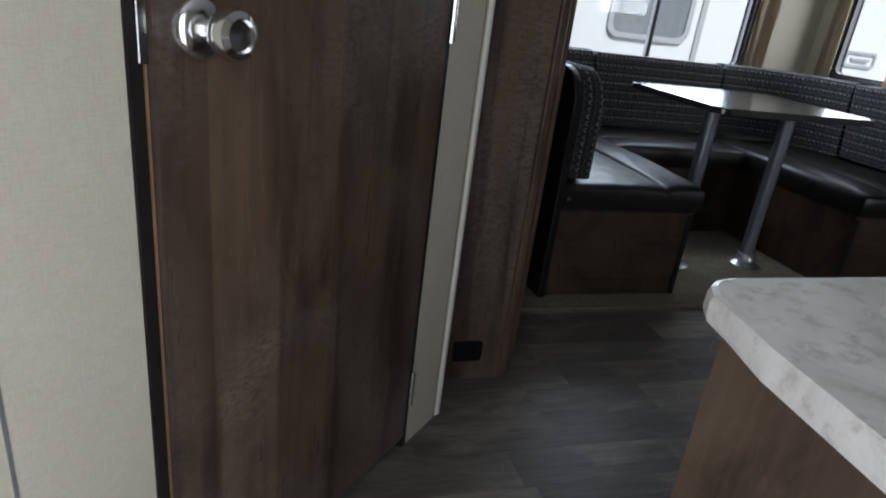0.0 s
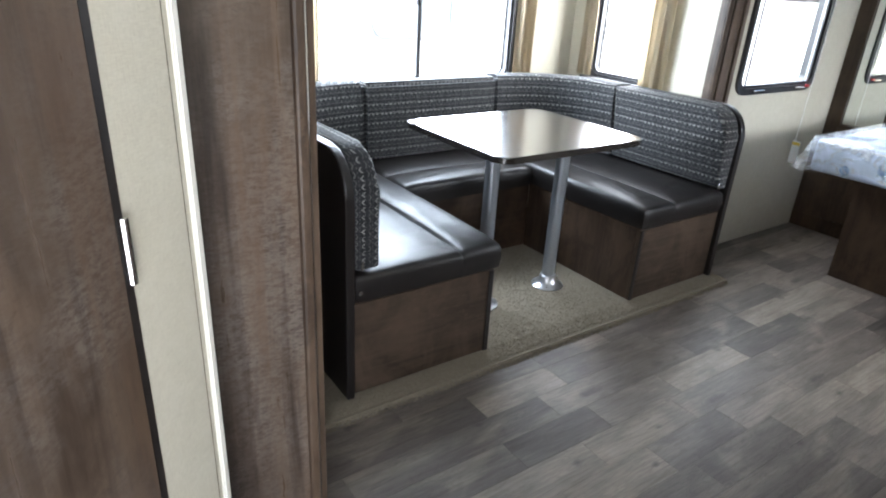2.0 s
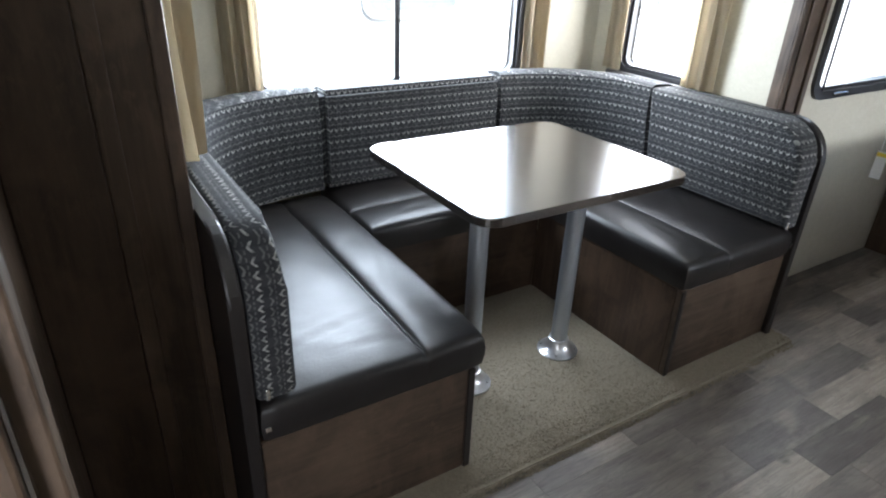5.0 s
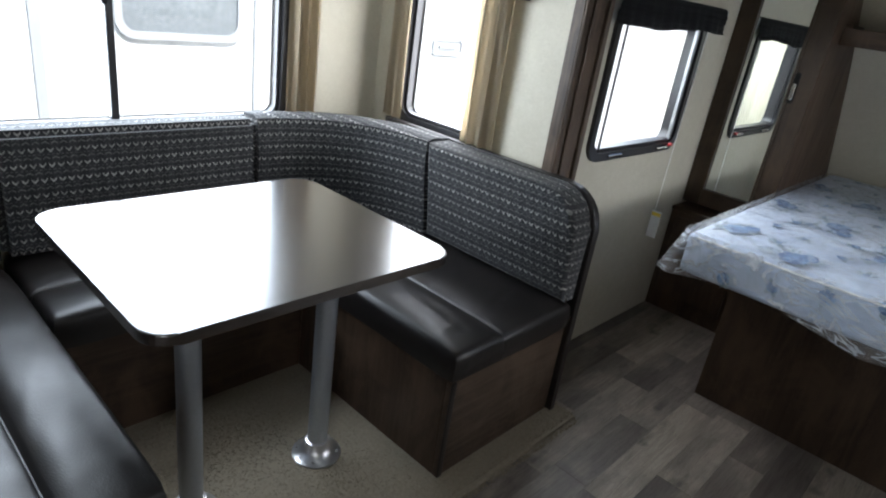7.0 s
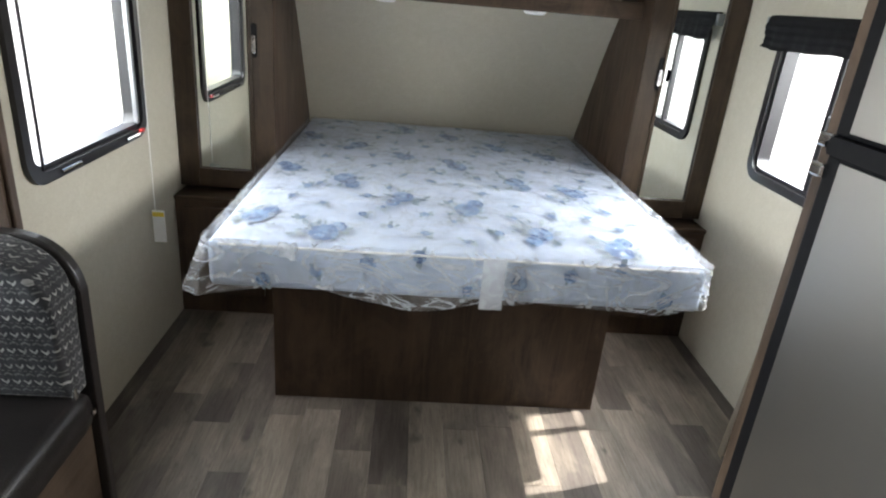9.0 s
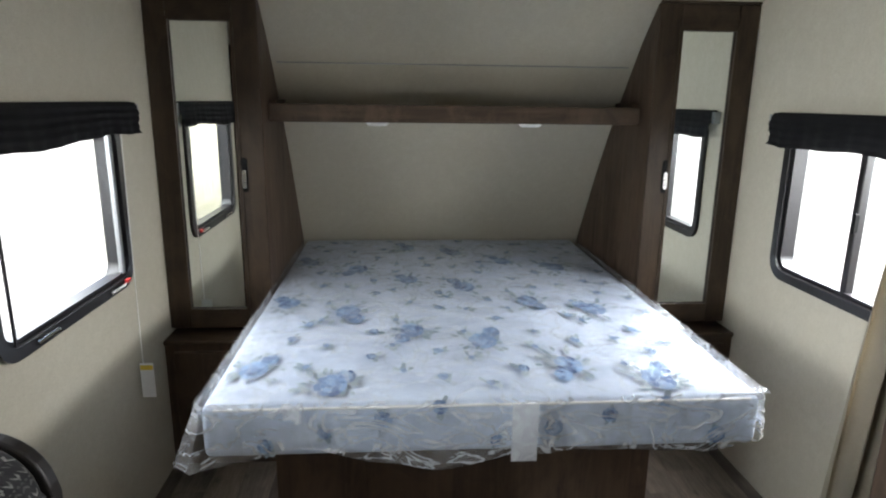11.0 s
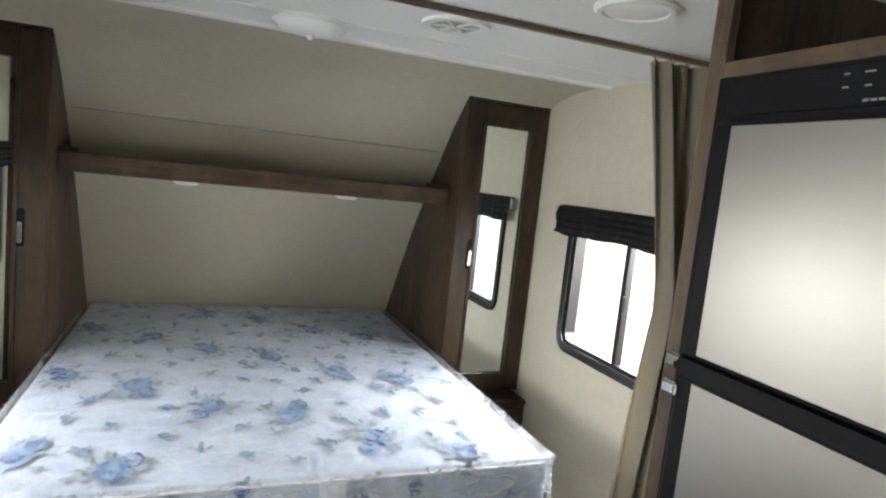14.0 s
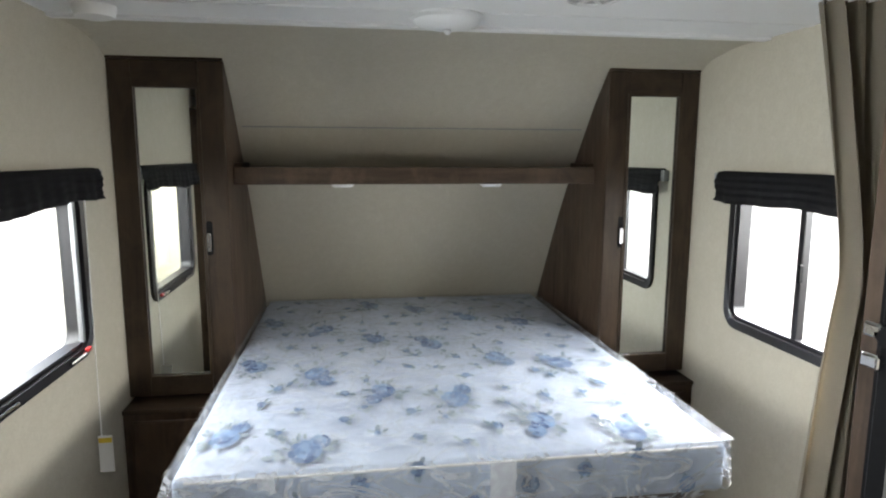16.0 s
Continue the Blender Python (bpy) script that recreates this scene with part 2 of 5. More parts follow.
def fabric():
    """Charcoal upholstery with rows of woven pale chevrons; UV in metres."""
    m, t, b, link = material("chevron_upholstery")
    uv = t.nodes.new("ShaderNodeUVMap")
    uv.uv_map = "uv"
    sep = t.nodes.new("ShaderNodeSeparateXYZ")
    link(uv.outputs[0], sep.inputs[0])
    u, v = sep.outputs[0], sep.outputs[1]
    row = math_node(t, "MULTIPLY", v, 1 / 0.043)
    idx, fv = math_node(t, "FLOOR", row), math_node(t, "FRACT", row)
    wob = fuzz(t, uv.outputs[0], 70, 2)
    fv = math_node(t, "ADD", fv, math_node(t, "MULTIPLY", math_node(t, "SUBTRACT", wob, 0.5), 0.09))
    kind = math_node(t, "FRACT", math_node(t, "MULTIPLY", idx, 0.618034))

    def zigzag(half, low, high, thick):
        zig = math_node(t, "PINGPONG", math_node(t, "MULTIPLY", u, 1 / half), 1.0)
        d = math_node(t, "ABSOLUTE", math_node(t, "SUBTRACT", fv, math_node(t, "MULTIPLY_ADD", zig, high - low, low)))
        return math_node(t, "LESS_THAN", d, thick), zig

    bold, zig = zigzag(0.0115, 0.12, 0.42, 0.075)
    bold = math_node(t, "MULTIPLY", bold, math_node(t, "LESS_THAN", zig, 0.70))
    small, zig2 = zigzag(0.0115, 0.62, 0.78, 0.055)
    small = math_node(t, "MULTIPLY", small, math_node(t, "GREATER_THAN", zig2, 0.18))
    dots, zig3 = zigzag(0.00575, 0.90, 0.96, 0.04)
    dots = math_node(t, "MULTIPLY", dots, math_node(t, "GREATER_THAN", zig3, 0.45))
    fac = math_node(t, "MAXIMUM", math_node(t, "MULTIPLY", bold, math_node(t, "MULTIPLY_ADD", kind, 0.30, 0.46)),
                    math_node(t, "MAXIMUM", math_node(t, "MULTIPLY", small, 0.20), math_node(t, "MULTIPLY", dots, 0.15)))
    weave = fuzz(t, uv.outputs[0], 900, 2)
    worn = fuzz(t, uv.outputs[0], 55, 3, 0.7)
    fac = math_node(t, "MULTIPLY", fac, ramp(t, worn, [(0.34, (0.30,) * 3), (0.60, (1.1,) * 3)]))
    fac = math_node(t, "MULTIPLY", fac, math_node(t, "ADD", math_node(t, "MULTIPLY", weave, 0.9), 0.4))
    block = math_node(t, "LESS_THAN", math_node(t, "FRACT", math_node(t, "MULTIPLY", u, 1 / 0.046)), 0.5)
    ground = mix(t, math_node(t, "MULTIPLY", block, 0.6), (0.010, 0.0105, 0.0125), (0.024, 0.024, 0.027))
    col = mix(t, fac, ground, (0.50, 0.49, 0.46))
    link(col, b.inputs["Base Color"])
    b.inputs["Roughness"].default_value = 0.9
    b.inputs["Sheen Weight"].default_value = 0.08
    bump(t, b, math_node(t, "ADD", weave, math_node(t, "MULTIPLY", fac, 0.6)), 0.4, 0.001)
    return m


def marble():
    m, t, b, link = material("grey_stone_laminate")
    a = fuzz(t, coords(t), 9, 8, 0.7, 1.2)
    c = fuzz(t, coords(t), 45, 6, 0.7)
    col = ramp(t, a, [(0.28, (0.46, 0.42, 0.39)), (0.48, (0.68, 0.66, 0.63)), (0.70, (0.80, 0.79, 0.77))])
    col = mix(t, ramp(t, c, [(0.36, (0.5,) * 3), (0.47, (0, 0, 0))]), col, (0.34, 0.30, 0.27))
    link(col, b.inputs["Base Color"])
    b.inputs["Roughness"].default_value = 0.35
    return m


def steel():
    m, t, b, link = material("brushed_steel")
    n = fuzz(t, coords(t, (3, 3, 500)), 2.0, 3)
    link(ramp(t, n, [(0.3, (0.385, 0.376, 0.352)), (0.7, (0.392, 0.382, 0.356))]), b.inputs["Base Color"])
    b.inputs["Metallic"].default_value = 1.0
    b.inputs["Roughness"].default_value = 0.37
    return m


def film_plastic(name, lo, hi, size, streak=0.0):
    m, t, b, link = material(name)
    out = t.nodes["Material Output"]
    tr, gl, di = t.nodes.new("ShaderNodeBsdfTransparent"), t.nodes.new("ShaderNodeBsdfGlossy"), t.nodes.new("ShaderNodeBsdfDiffuse")
    gl.inputs["Roughness"].default_value = 0.12
    di.inputs["Color"].default_value = (0.85, 0.87, 0.9, 1)
    n = fuzz(t, coords(t, (1, 1, 1)), size, 4, 0.5, 1.5)
    b_ = t.nodes.new("ShaderNodeBump")
    b_.inputs["Strength"].default_value, b_.inputs["Distance"].default_value = 0.8, 0.02
    link(n, b_.inputs["Height"])
    link(b_.outputs[0], gl.inputs["Normal"])
    lw = t.nodes.new("ShaderNodeLayerWeight")
    link(b_.outputs[0], lw.inputs["Normal"])
    gloss = math_node(t, "MULTIPLY_ADD", math_node(t, "POWER", lw.outputs["Facing"], 4.0), 0.5, 0.07)
    m1, m2 = t.nodes.new("ShaderNodeMixShader"), t.nodes.new("ShaderNodeMixShader")
    long = fuzz(t, coords(t, (2.2, 2.2, 5.0), rot=(24, 18, 35)), 2.6, 3, 0.5, 1.6)
    fold = math_node(t, "SUBTRACT", 1.0, math_node(t, "ABSOLUTE", math_node(t, "MULTIPLY_ADD", long, 8.0, -4.0)))
    haze = math_node(t, "ADD", ramp(t, n, [(0.40, (lo,) * 3), (0.80, (hi,) * 3)]), ramp(t, fold, [(0.70, (0, 0, 0)), (0.97, (streak,) * 3)]))
    link(haze, m1.inputs[0])
    link(tr.outputs[0], m1.inputs[1])
    link(di.outputs[0], m1.inputs[2])
    link(gloss, m2.inputs[0])
    link(m1.outputs[0], m2.inputs[1])
    link(gl.outputs[0], m2.inputs[2])
    link(m2.outputs[0], out.inputs[0])
    return m


def glass():
    m, t, b, link = material("window_glass")
    out = t.nodes["Material Output"]
    tr, gl, mx, lw = (t.nodes.new("ShaderNode" + k) for k in ("BsdfTransparent", "BsdfGlossy", "MixShader", "LayerWeight"))
    tr.inputs[0].default_value = (0.93, 0.95, 0.95, 1)
    gl.inputs["Roughness"].default_value = 0.02
    link(math_node(t, "MULTIPLY_ADD", math_node(t, "POWER", lw.outputs["Facing"], 5.0), 0.5, 0.03), mx.inputs[0])
    link(tr.outputs[0], mx.inputs[1])
    link(gl.outputs[0], mx.inputs[2])
    link(mx.outputs[0], out.inputs[0])
    return m


def ticking():
    m, t, b, link = material("mattress_ticking")
    q = fuzz(t, coords(t), 9, 4)
    w = fuzz(t, coords(t), 300, 2)
    link(ramp(t, q, [(0.35, (0.43, 0.50, 0.62)), (0.65, (0.54, 0.62, 0.74))]), b.inputs["Base Color"])
    b.inputs["Roughness"].default_value = 0.75
    bump(t, b, math_node(t, "ADD", math_node(t, "MULTIPLY", q, 3.0), w), 0.35, 0.004)
    return m


def leather():
    m, t, b, link = material("black_brown_vinyl")
    v = t.nodes.new("ShaderNodeTexVoronoi")
    v.inputs["Scale"].default_value = 260
    link(coords(t), v.inputs["Vector"])
    n = fuzz(t, coords(t), 5, 4, 0.6, 0.5)
    link(ramp(t, n, [(0.3, (0.008, 0.007, 0.0065)), (0.7, (0.017, 0.014, 0.013))]), b.inputs["Base Color"])
    link(ramp(t, n, [(0.3, (0.34,) * 3), (0.7, (0.42,) * 3)]), b.inputs["Roughness"])
    b.inputs["Specular IOR Level"].default_value = 0.42
    bump(t, b, math_node(t, "ADD", math_node(t, "MULTIPLY", v.outputs["Distance"], 0.2), math_node(t, "MULTIPLY", n, 1.2)), 0.3, 0.004)
    return m


wood_closet = wood("walnut_closet_panel", 2, (0.018, 0.010, 0.0065), (0.053, 0.0345, 0.0232), (0.130, 0.094, 0.067), rough=0.30, board=0.085, across=0, sheen_reach=0.045)
linen = wallpaper()
vinyl_floor = floor_vinyl()
upholstery = fabric()
stone = marble()
stainless = steel()
film_mat = film_plastic("clear_plastic_film", 0.01, 0.13, 6, 0.16)
skirt_mat = film_plastic("hazy_plastic_film", 0.05, 0.34, 11, 0.42)
pane_mat = glass()
ticking_mat = ticking()
hide = leather()
white_ceiling = plain("white_ceiling_panel", (0.82, 0.82, 0.80), 0.55, grain=0.03, scale=180, bumps=0.1)
white_plastic = plain("white_plastic", (0.8, 0.8, 0.78), 0.35, grain=0.02)
black_frame = plain("black_window_frame", (0.012, 0.011, 0.013), 0.35, grain=0.2)
black_plastic = plain("black_plastic", (0.007, 0.007, 0.008), 0.5, grain=0.15)
black_plastic.node_tree.nodes["Principled BSDF"].inputs["Specular IOR Level"].default_value = 0.12
black_cloth = plain("black_blackout_cloth", (0.012, 0.012, 0.014), 0.85, grain=0.3, scale=400, bumps=0.3)
dark_panel = plain("black_stain_and_cubby_shade", (0.014, 0.011, 0.010), 0.4, grain=0.3, scale=30)
curtain_mat = plain("khaki_curtain_cloth", (0.49, 0.425, 0.32), 0.8, grain=0.12, scale=500, bumps=0.3)
ct = curtain_mat.node_tree
tl, mx = ct.nodes.new("ShaderNodeBsdfTranslucent"), ct.nodes.new("ShaderNodeMixShader")
tl.inputs[0].default_value, mx.inputs[0].default_value = (0.56, 0.47, 0.31, 1), 0.38
ct.links.new(ct.nodes["Principled BSDF"].outputs[0], mx.inputs[1])
ct.links.new(tl.outputs[0], mx.inputs[2])
ct.links.new(mx.outputs[0], ct.nodes["Material Output"].inputs[0])
drape_mat = plain("taupe_divider_cloth", (0.37, 0.325, 0.25), 0.8, grain=0.12, scale=500, bumps=0.3)
chrome = plain("bright_chrome", (0.72, 0.72, 0.72), 0.16, 1.0, grain=0.04)
alu = plain("satin_aluminium", (0.42, 0.45, 0.49), 0.38, 0.85, grain=0.05, scale=120)
cast_alu = plain("cast_aluminium", (0.62, 0.62, 0.63), 0.30, 0.9, grain=0.06, scale=90)
table_mat = plain("dark_satin_table_laminate", (0.026, 0.020, 0.017), 0.22, grain=0.2, scale=40, coat=1.0)
table_mat.node_tree.nodes["Principled BSDF"].inputs["Specular IOR Level"].default_value = 0.8
table_mat.node_tree.nodes["Principled BSDF"].inputs["Coat Roughness"].default_value = 0.2
mirror_mat = plain("silvered_mirror", (0.86, 0.9, 0.88), 0.015, 1.0)
lit_edge = plain("lit_door_edge", (0.30, 0.18, 0.10), 0.5, grain=0.2)
carpet_mat = plain("tan_carpet_pile", (0.195, 0.166, 0.120), 0.95, grain=0.14, scale=90, bumps=0.12)


def printed(name, lo, hi):
    """Ink on cloth, each petal its own tone."""
    m, t, b, link = material(name)
    g = t.nodes.new("ShaderNodeNewGeometry")
    col = ramp(t, g.outputs["Random Per Island"], [(0.0, lo), (1.0, hi)])
    n = fuzz(t, coords(t), 110, 4, 0.7)
    col = mix(t, ramp(t, n, [(0.45, (0, 0, 0)), (0.78, (0.25,) * 3)]), col, (0.56, 0.64, 0.76))
    link(col, b.inputs["Base Color"])
    b.inputs["Roughness"].default_value = 0.75
    return m


flower_blue = printed("printed_blue", (0.016, 0.062, 0.19), (0.27, 0.41, 0.62))
flower_leaf = printed("printed_sage", (0.15, 0.22, 0.26), (0.38, 0.45, 0.50))
tape_mat = film_plastic("packing_tape", 0.35, 0.55, 20)
paper = plain("white_card", (0.8, 0.8, 0.78), 0.6, grain=0.03)
yellow_print = plain("yellow_print", (0.75, 0.55, 0.05), 0.6)
red_plastic = plain("red_plastic", (0.45, 0.03, 0.03), 0.4)
siding = plain("white_trailer_skin", (0.78, 0.79, 0.80), 0.4, grain=0.04, scale=8)
tinted = plain("tinted_outdoor_glass", (0.22, 0.24, 0.26), 0.12, grain=0.2)
gravel = plain("pale_gravel", (0.55, 0.53, 0.50), 0.9, grain=0.3, scale=25, bumps=0.6)
grey_stripe = plain("grey_trailer_trim", (0.42, 0.43, 0.45), 0.5, grain=0.1)
lamp_glass = plain("frosted_lamp_cover", (0.85, 0.85, 0.83), 0.3, grain=0.02)
grey_metal = plain("grey_channel_metal", (0.30, 0.31, 0.32), 0.4, 0.6, grain=0.1)


# ---- building helpers ----
def part(name, bm, mat, parent=None, label="", smooth=False):
    me = bpy.data.meshes.new(name)
    bmesh.ops.recalc_face_normals(bm, faces=bm.faces)
    bm.to_mesh(me)
    bm.free()
    me.materials.append(mat)
    if smooth:
        for p in me.polygons:
            p.use_smooth = True
        me.set_sharp_from_angle(angle=radians(40))
    ob = new(name, me)
    if parent:
        ob.parent = parent
        root = parent
        at_ = Vector(parent.location)
        while root.parent:
            root = root.parent
            at_ += Vector(root.location)
        ob.location = -at_
    if label:
        ob["label"] = label
    return ob


def thing(name, label, category, at=(0, 0, 0), group="", kind=""):
    ob = new(name)
    ob.location, ob.empty_display_size = at, 0.05
    return tagged(ob, label, category, group, kind)


def solo(name, bm, mat, label, category, group="", kind="", smooth=False):
    return tagged(part(name, bm, mat, None, "", smooth), label, category, group, kind)


def add_box(bm, x0, x1, y0, y1, z0, z1, bevel=0.0, seg=2):
    vs = [bm.verts.new((x, y, z)) for x in (x0, x1) for y in (y0, y1) for z in (z0, z1)]
    fs = [bm.faces.new([vs[i] for i in f]) for f in ((0, 1, 3, 2), (4, 6, 7, 5), (0, 4, 5, 1), (2, 3, 7, 6), (0, 2, 6, 4), (1, 5, 7, 3))]
    if bevel:
        es = {e for f in fs for e in f.edges}
        bmesh.ops.bevel(bm, geom=list(es), offset=bevel, segments=seg, affect="EDGES", profile=0.5)
    return vs


def box(x0, x1, y0, y1, z0, z1, bevel=0.0, seg=2):
    bm = bmesh.new()
    add_box(bm, x0, x1, y0, y1, z0, z1, bevel, seg)
    return bm


def prism(outline, lift, depth, bevel=0.0, seg=2):
    """Closed outline of (a, b), lifted by lift(a, b, d) for d = 0 and depth."""
    bm = bmesh.new()
    rings = [[bm.verts.new(lift(a, b, d)) for a, b in outline] for d in (0, depth)]
    n = len(outline)
    bm.faces.new(rings[0])
    bm.faces.new(rings[1][::-1])
    for i in range(n):
        bm.faces.new((rings[0][i], rings[0][(i + 1) % n], rings[1][(i + 1) % n], rings[1][i]))
    if bevel:
        caps = [e for e in bm.edges if (e.verts[0] in rings[0]) == (e.verts[1] in rings[0])]
        bmesh.ops.bevel(bm, geom=caps, offset=bevel, segments=seg, affect="EDGES", profile=0.5)
    return bm


def rounded(a0, a1, b0, b1, r, n=6):
    """Outline of a rectangle with rounded corners."""
    pts = []
    for ca, cb, s in ((a1 - r, b1 - r, 0), (a0 + r, b1 - r, 90), (a0 + r, b0 + r, 180), (a1 - r, b0 + r, 270)):
        for i in range(n + 1):
            w = radians(s + 90 * i / n)
            pts.append((ca + r * math.cos(w), cb + r * math.sin(w)))
    return pts


def ring(outer, inner, lift, d0, d1):
    bm = bmesh.new()
    loops = [[bm.verts.new(lift(a, b, d)) for a, b in o] for o, d in ((outer, d0), (outer, d1), (inner, d1), (inner, d0))]
    n = len(outer)
    for k in range(4):
        p, q = loops[k], loops[(k + 1) % 4]
        for i in range(n):
            bm.faces.new((p[i], p[(i + 1) % n], q[(i + 1) % n], q[i]))
    return bm


def tube(points, r, n=10, caps=True):
    bm = bmesh.new()
    rings = []
    pts = [Vector(p) for p in points]
    for i, p in enumerate(pts):
        way = (pts[min(i + 1, len(pts) - 1)] - pts[max(i - 1, 0)]).normalized()
        side = way.cross(Vector((0, 0, 1)) if abs(way.z) < 0.9 else Vector((1, 0, 0))).normalized()
        up = side.cross(way)
        rr = r[i] if isinstance(r, (list, tuple)) else r
        rings.append([bm.verts.new(p + rr * (math.cos(2 * math.pi * k / n) * side + math.sin(2 * math.pi * k / n) * up)) for k in range(n)])
    for a, b in zip(rings, rings[1:]):
        for k in range(n):
            bm.faces.new((a[k], a[(k + 1) % n], b[(k + 1) % n], b[k]))
    if caps:
        bm.faces.new(rings[0])
        bm.faces.new(rings[-1][::-1])
    return bm


def lathe(profile, m=Matrix(), n=24):
    """Turned shape about the local z axis from (r, z) pairs."""
    bm = bmesh.new()
    rings = [[bm.verts.new(m @ Vector((r * math.cos(2 * math.pi * k / n), r * math.sin(2 * math.pi * k / n), z))) for k in range(n)] for r, z in profile]
    for a, b in zip(rings, rings[1:]):
        for k in range(n):
            bm.faces.new((a[k], a[(k + 1) % n], b[(k + 1) % n], b[k]))
    bm.faces.new(rings[0])
    bm.faces.new(rings[-1][::-1])
    return bm


def sheet(f, nu, nv, thick=0.0):
    bm = bmesh.new()
    g = [[bm.verts.new(f(i / nu, j / nv)) for j in range(nv + 1)] for i in range(nu + 1)]
    for i in range(nu):
        for j in range(nv):
            bm.faces.new((g[i][j], g[i + 1][j], g[i + 1][j + 1], g[i][j + 1]))
    if thick:
        bmesh.ops.solidify(bm, geom=bm.faces[:], thickness=thick)
    return bm


def on_y(y, inward):
    """Lift for a thing on a wall of constant y: (a, b, d) -> x = a, z = b."""
    return lambda a, b, d: (a, y + inward * d, b)


def on_x(x, inward):
    return lambda a, b, d: (x + inward * d, a, b)


# ---- the setting ----
LEFT, RIGHT, BACK, TOP = 2.18, -0.09, 3.10, 1.87
S0, SR, S1, STOP = 1.24, 1.355, 3.37, 1.74
WALL = 0.06


def wall_with_holes(name, axis, inner, outer, a0, a1, z0, z1, holes, label):
    """A straight wall with rectangular openings right through it."""
    bm = bmesh.new()
    lo, hi = min(inner, outer), max(inner, outer)

    def put(p0, p1, q0, q1):
        if p1 - p0 > 1e-4 and q1 - q0 > 1e-4:
            if axis == "y":
                add_box(bm, p0, p1, lo, hi, q0, q1)
            else:
                add_box(bm, lo, hi, p0, p1, q0, q1)

    x = a0
    for h0, h1, g0, g1 in sorted(holes):
        put(x, h0, z0, z1)
        put(h0, h1, z0, g0)
        put(h0, h1, g1, z1)
        x = h1
    put(x, a1, z0, z1)
    return solo(name, bm, linen, label, "wall", kind="structure")


WIN_FRONT = (3.59, 4.325, 0.835, 1.385)
WIN_KERB = (3.62, 4.35, 0.835, 1.385)
WIN_END = (2.50, 2.94, 0.82, 1.56)
WIN_BACK = (1.76, 2.94, 0.787, 1.63)


def hole(w, d=0.024):
    return (w[0] + d, w[1] - d, w[2] + d, w[3] - d)


wall_with_holes("wall_north", "y", LEFT, LEFT + WALL, S1, 5.85, -0.1, TOP + 0.1, [hole(WIN_FRONT)], "cream linen-papered side wall with one window")
wall_with_holes("wall_south", "y", RIGHT, RIGHT - WALL, -1.3, 5.85, -0.1, TOP + 0.1, [hole(WIN_KERB), (-0.08, 0.62, -0.1, 1.74)], "cream linen-papered side wall with window and entry door opening")
wall_with_holes("wall_slide_end", "x", S1, S1 + 0.05, LEFT + WALL, BACK, -0.05, STOP + 0.06, [hole(WIN_END)], "cream end wall of the slide-out with a window")
wall_with_holes("wall_slide_back", "y", BACK, BACK + WALL, S0 - 0.05, S1 + 0.05, -0.05, STOP + 0.06, [hole(WIN_BACK)], "cream back wall of the slide-out with a wide window")
wall_with_holes("wall_slide_rear", "x", SR, SR - 0.05, LEFT, BACK, -0.05, STOP + 0.06, [hole(WIN_END)], "cream end wall of the slide-out")
wall_with_holes("wall_above_slide", "y", LEFT, LEFT + WALL, 0.9, S1, STOP, TOP + 0.1, [], "cream wall strip above the slide-out opening")
wall_with_holes("wall_slide_return", "y", LEFT, LEFT + WALL, 0.9, SR - 0.0505, -0.05, STOP - 0.001, [], "cream return wall beside the slide-out")
wall_with_holes("wall_rear", "x", -1.3, -1.36, RIGHT - WALL, LEFT, -0.1, TOP + 0.1, [], "cream rear wall")
wall_with_holes("wall_bath_side", "y", LEFT, LEFT + WALL, -1.36, 0.9, -0.1, TOP + 0.1, [], "cream side wall of the bathroom")

solo("ceiling", box(-1.4, 4.25, RIGHT - 0.08, LEFT + 0.08, TOP, TOP + 0.05), white_ceiling, "white ceiling panels", "ceiling", kind="structure")
solo("ceiling_slide", box(S0 - 0.05, S1 + 0.05, LEFT, BACK + 0.06, STOP, STOP + 0.05), white_ceiling, "white slide-out ceiling", "ceiling", kind="structure")
bm = bmesh.new()
for x in (4.02, 2.82, 1.62, 0.42):
    add_box(bm, x - 0.012, x + 0.012, RIGHT, LEFT, TOP - 0.003, TOP + 0.002)
solo("trim_ceiling_seams", bm, white_plastic, "thin white batten strips across the ceiling", "trim", kind="structure")

# sloping front wall, one curved sheet with thickness
PROFILE = [(4.235, 1.872), (4.42, 1.868), (4.56, 1.846), (4.66, 1.80), (4.78, 1.69), (4.89, 1.565), (5.0, 1.44), (5.10, 1.315), (5.21, 1.17), (5.32, 1.01), (5.42, 0.86), (5.53, 0.695), (5.66, 0.50), (5.74, 0.30), (5.74, -0.05)]


def front_x(z):
    for (x0, z0), (x1, z1) in zip(PROFILE, PROFILE[1:]):
        if z1 <= z <= z0:
            return x0 + (x1 - x0) * (z0 - z) / max(1e-6, z0 - z1)
    return PROFILE[0][0]


front_outline = PROFILE + [(x + 0.09, z + 0.05) for x, z in PROFILE[::-1]]
solo("wall_front", prism(front_outline, lambda a, b, d: (a, RIGHT + d, b), LEFT - RIGHT), linen, "cream linen-papered wall sloping over the bed", "wall", kind="structure", smooth=True)
bm = bmesh.new()
add_box(bm, 4.868, 4.874, 0.32, 1.76, 1.583, 1.587)
solo("trim_front_seam", bm, grey_metal, "fine seam line across the sloping wall", "trim", kind="structure")
bm = box(4.205, 4.24, RIGHT, LEFT, TOP - 0.010, TOP + 0.004, 0.003)
solo("trim_ceiling_edge", bm, white_plastic, "white edge trim where ceiling meets front wall", "trim", kind="structure")

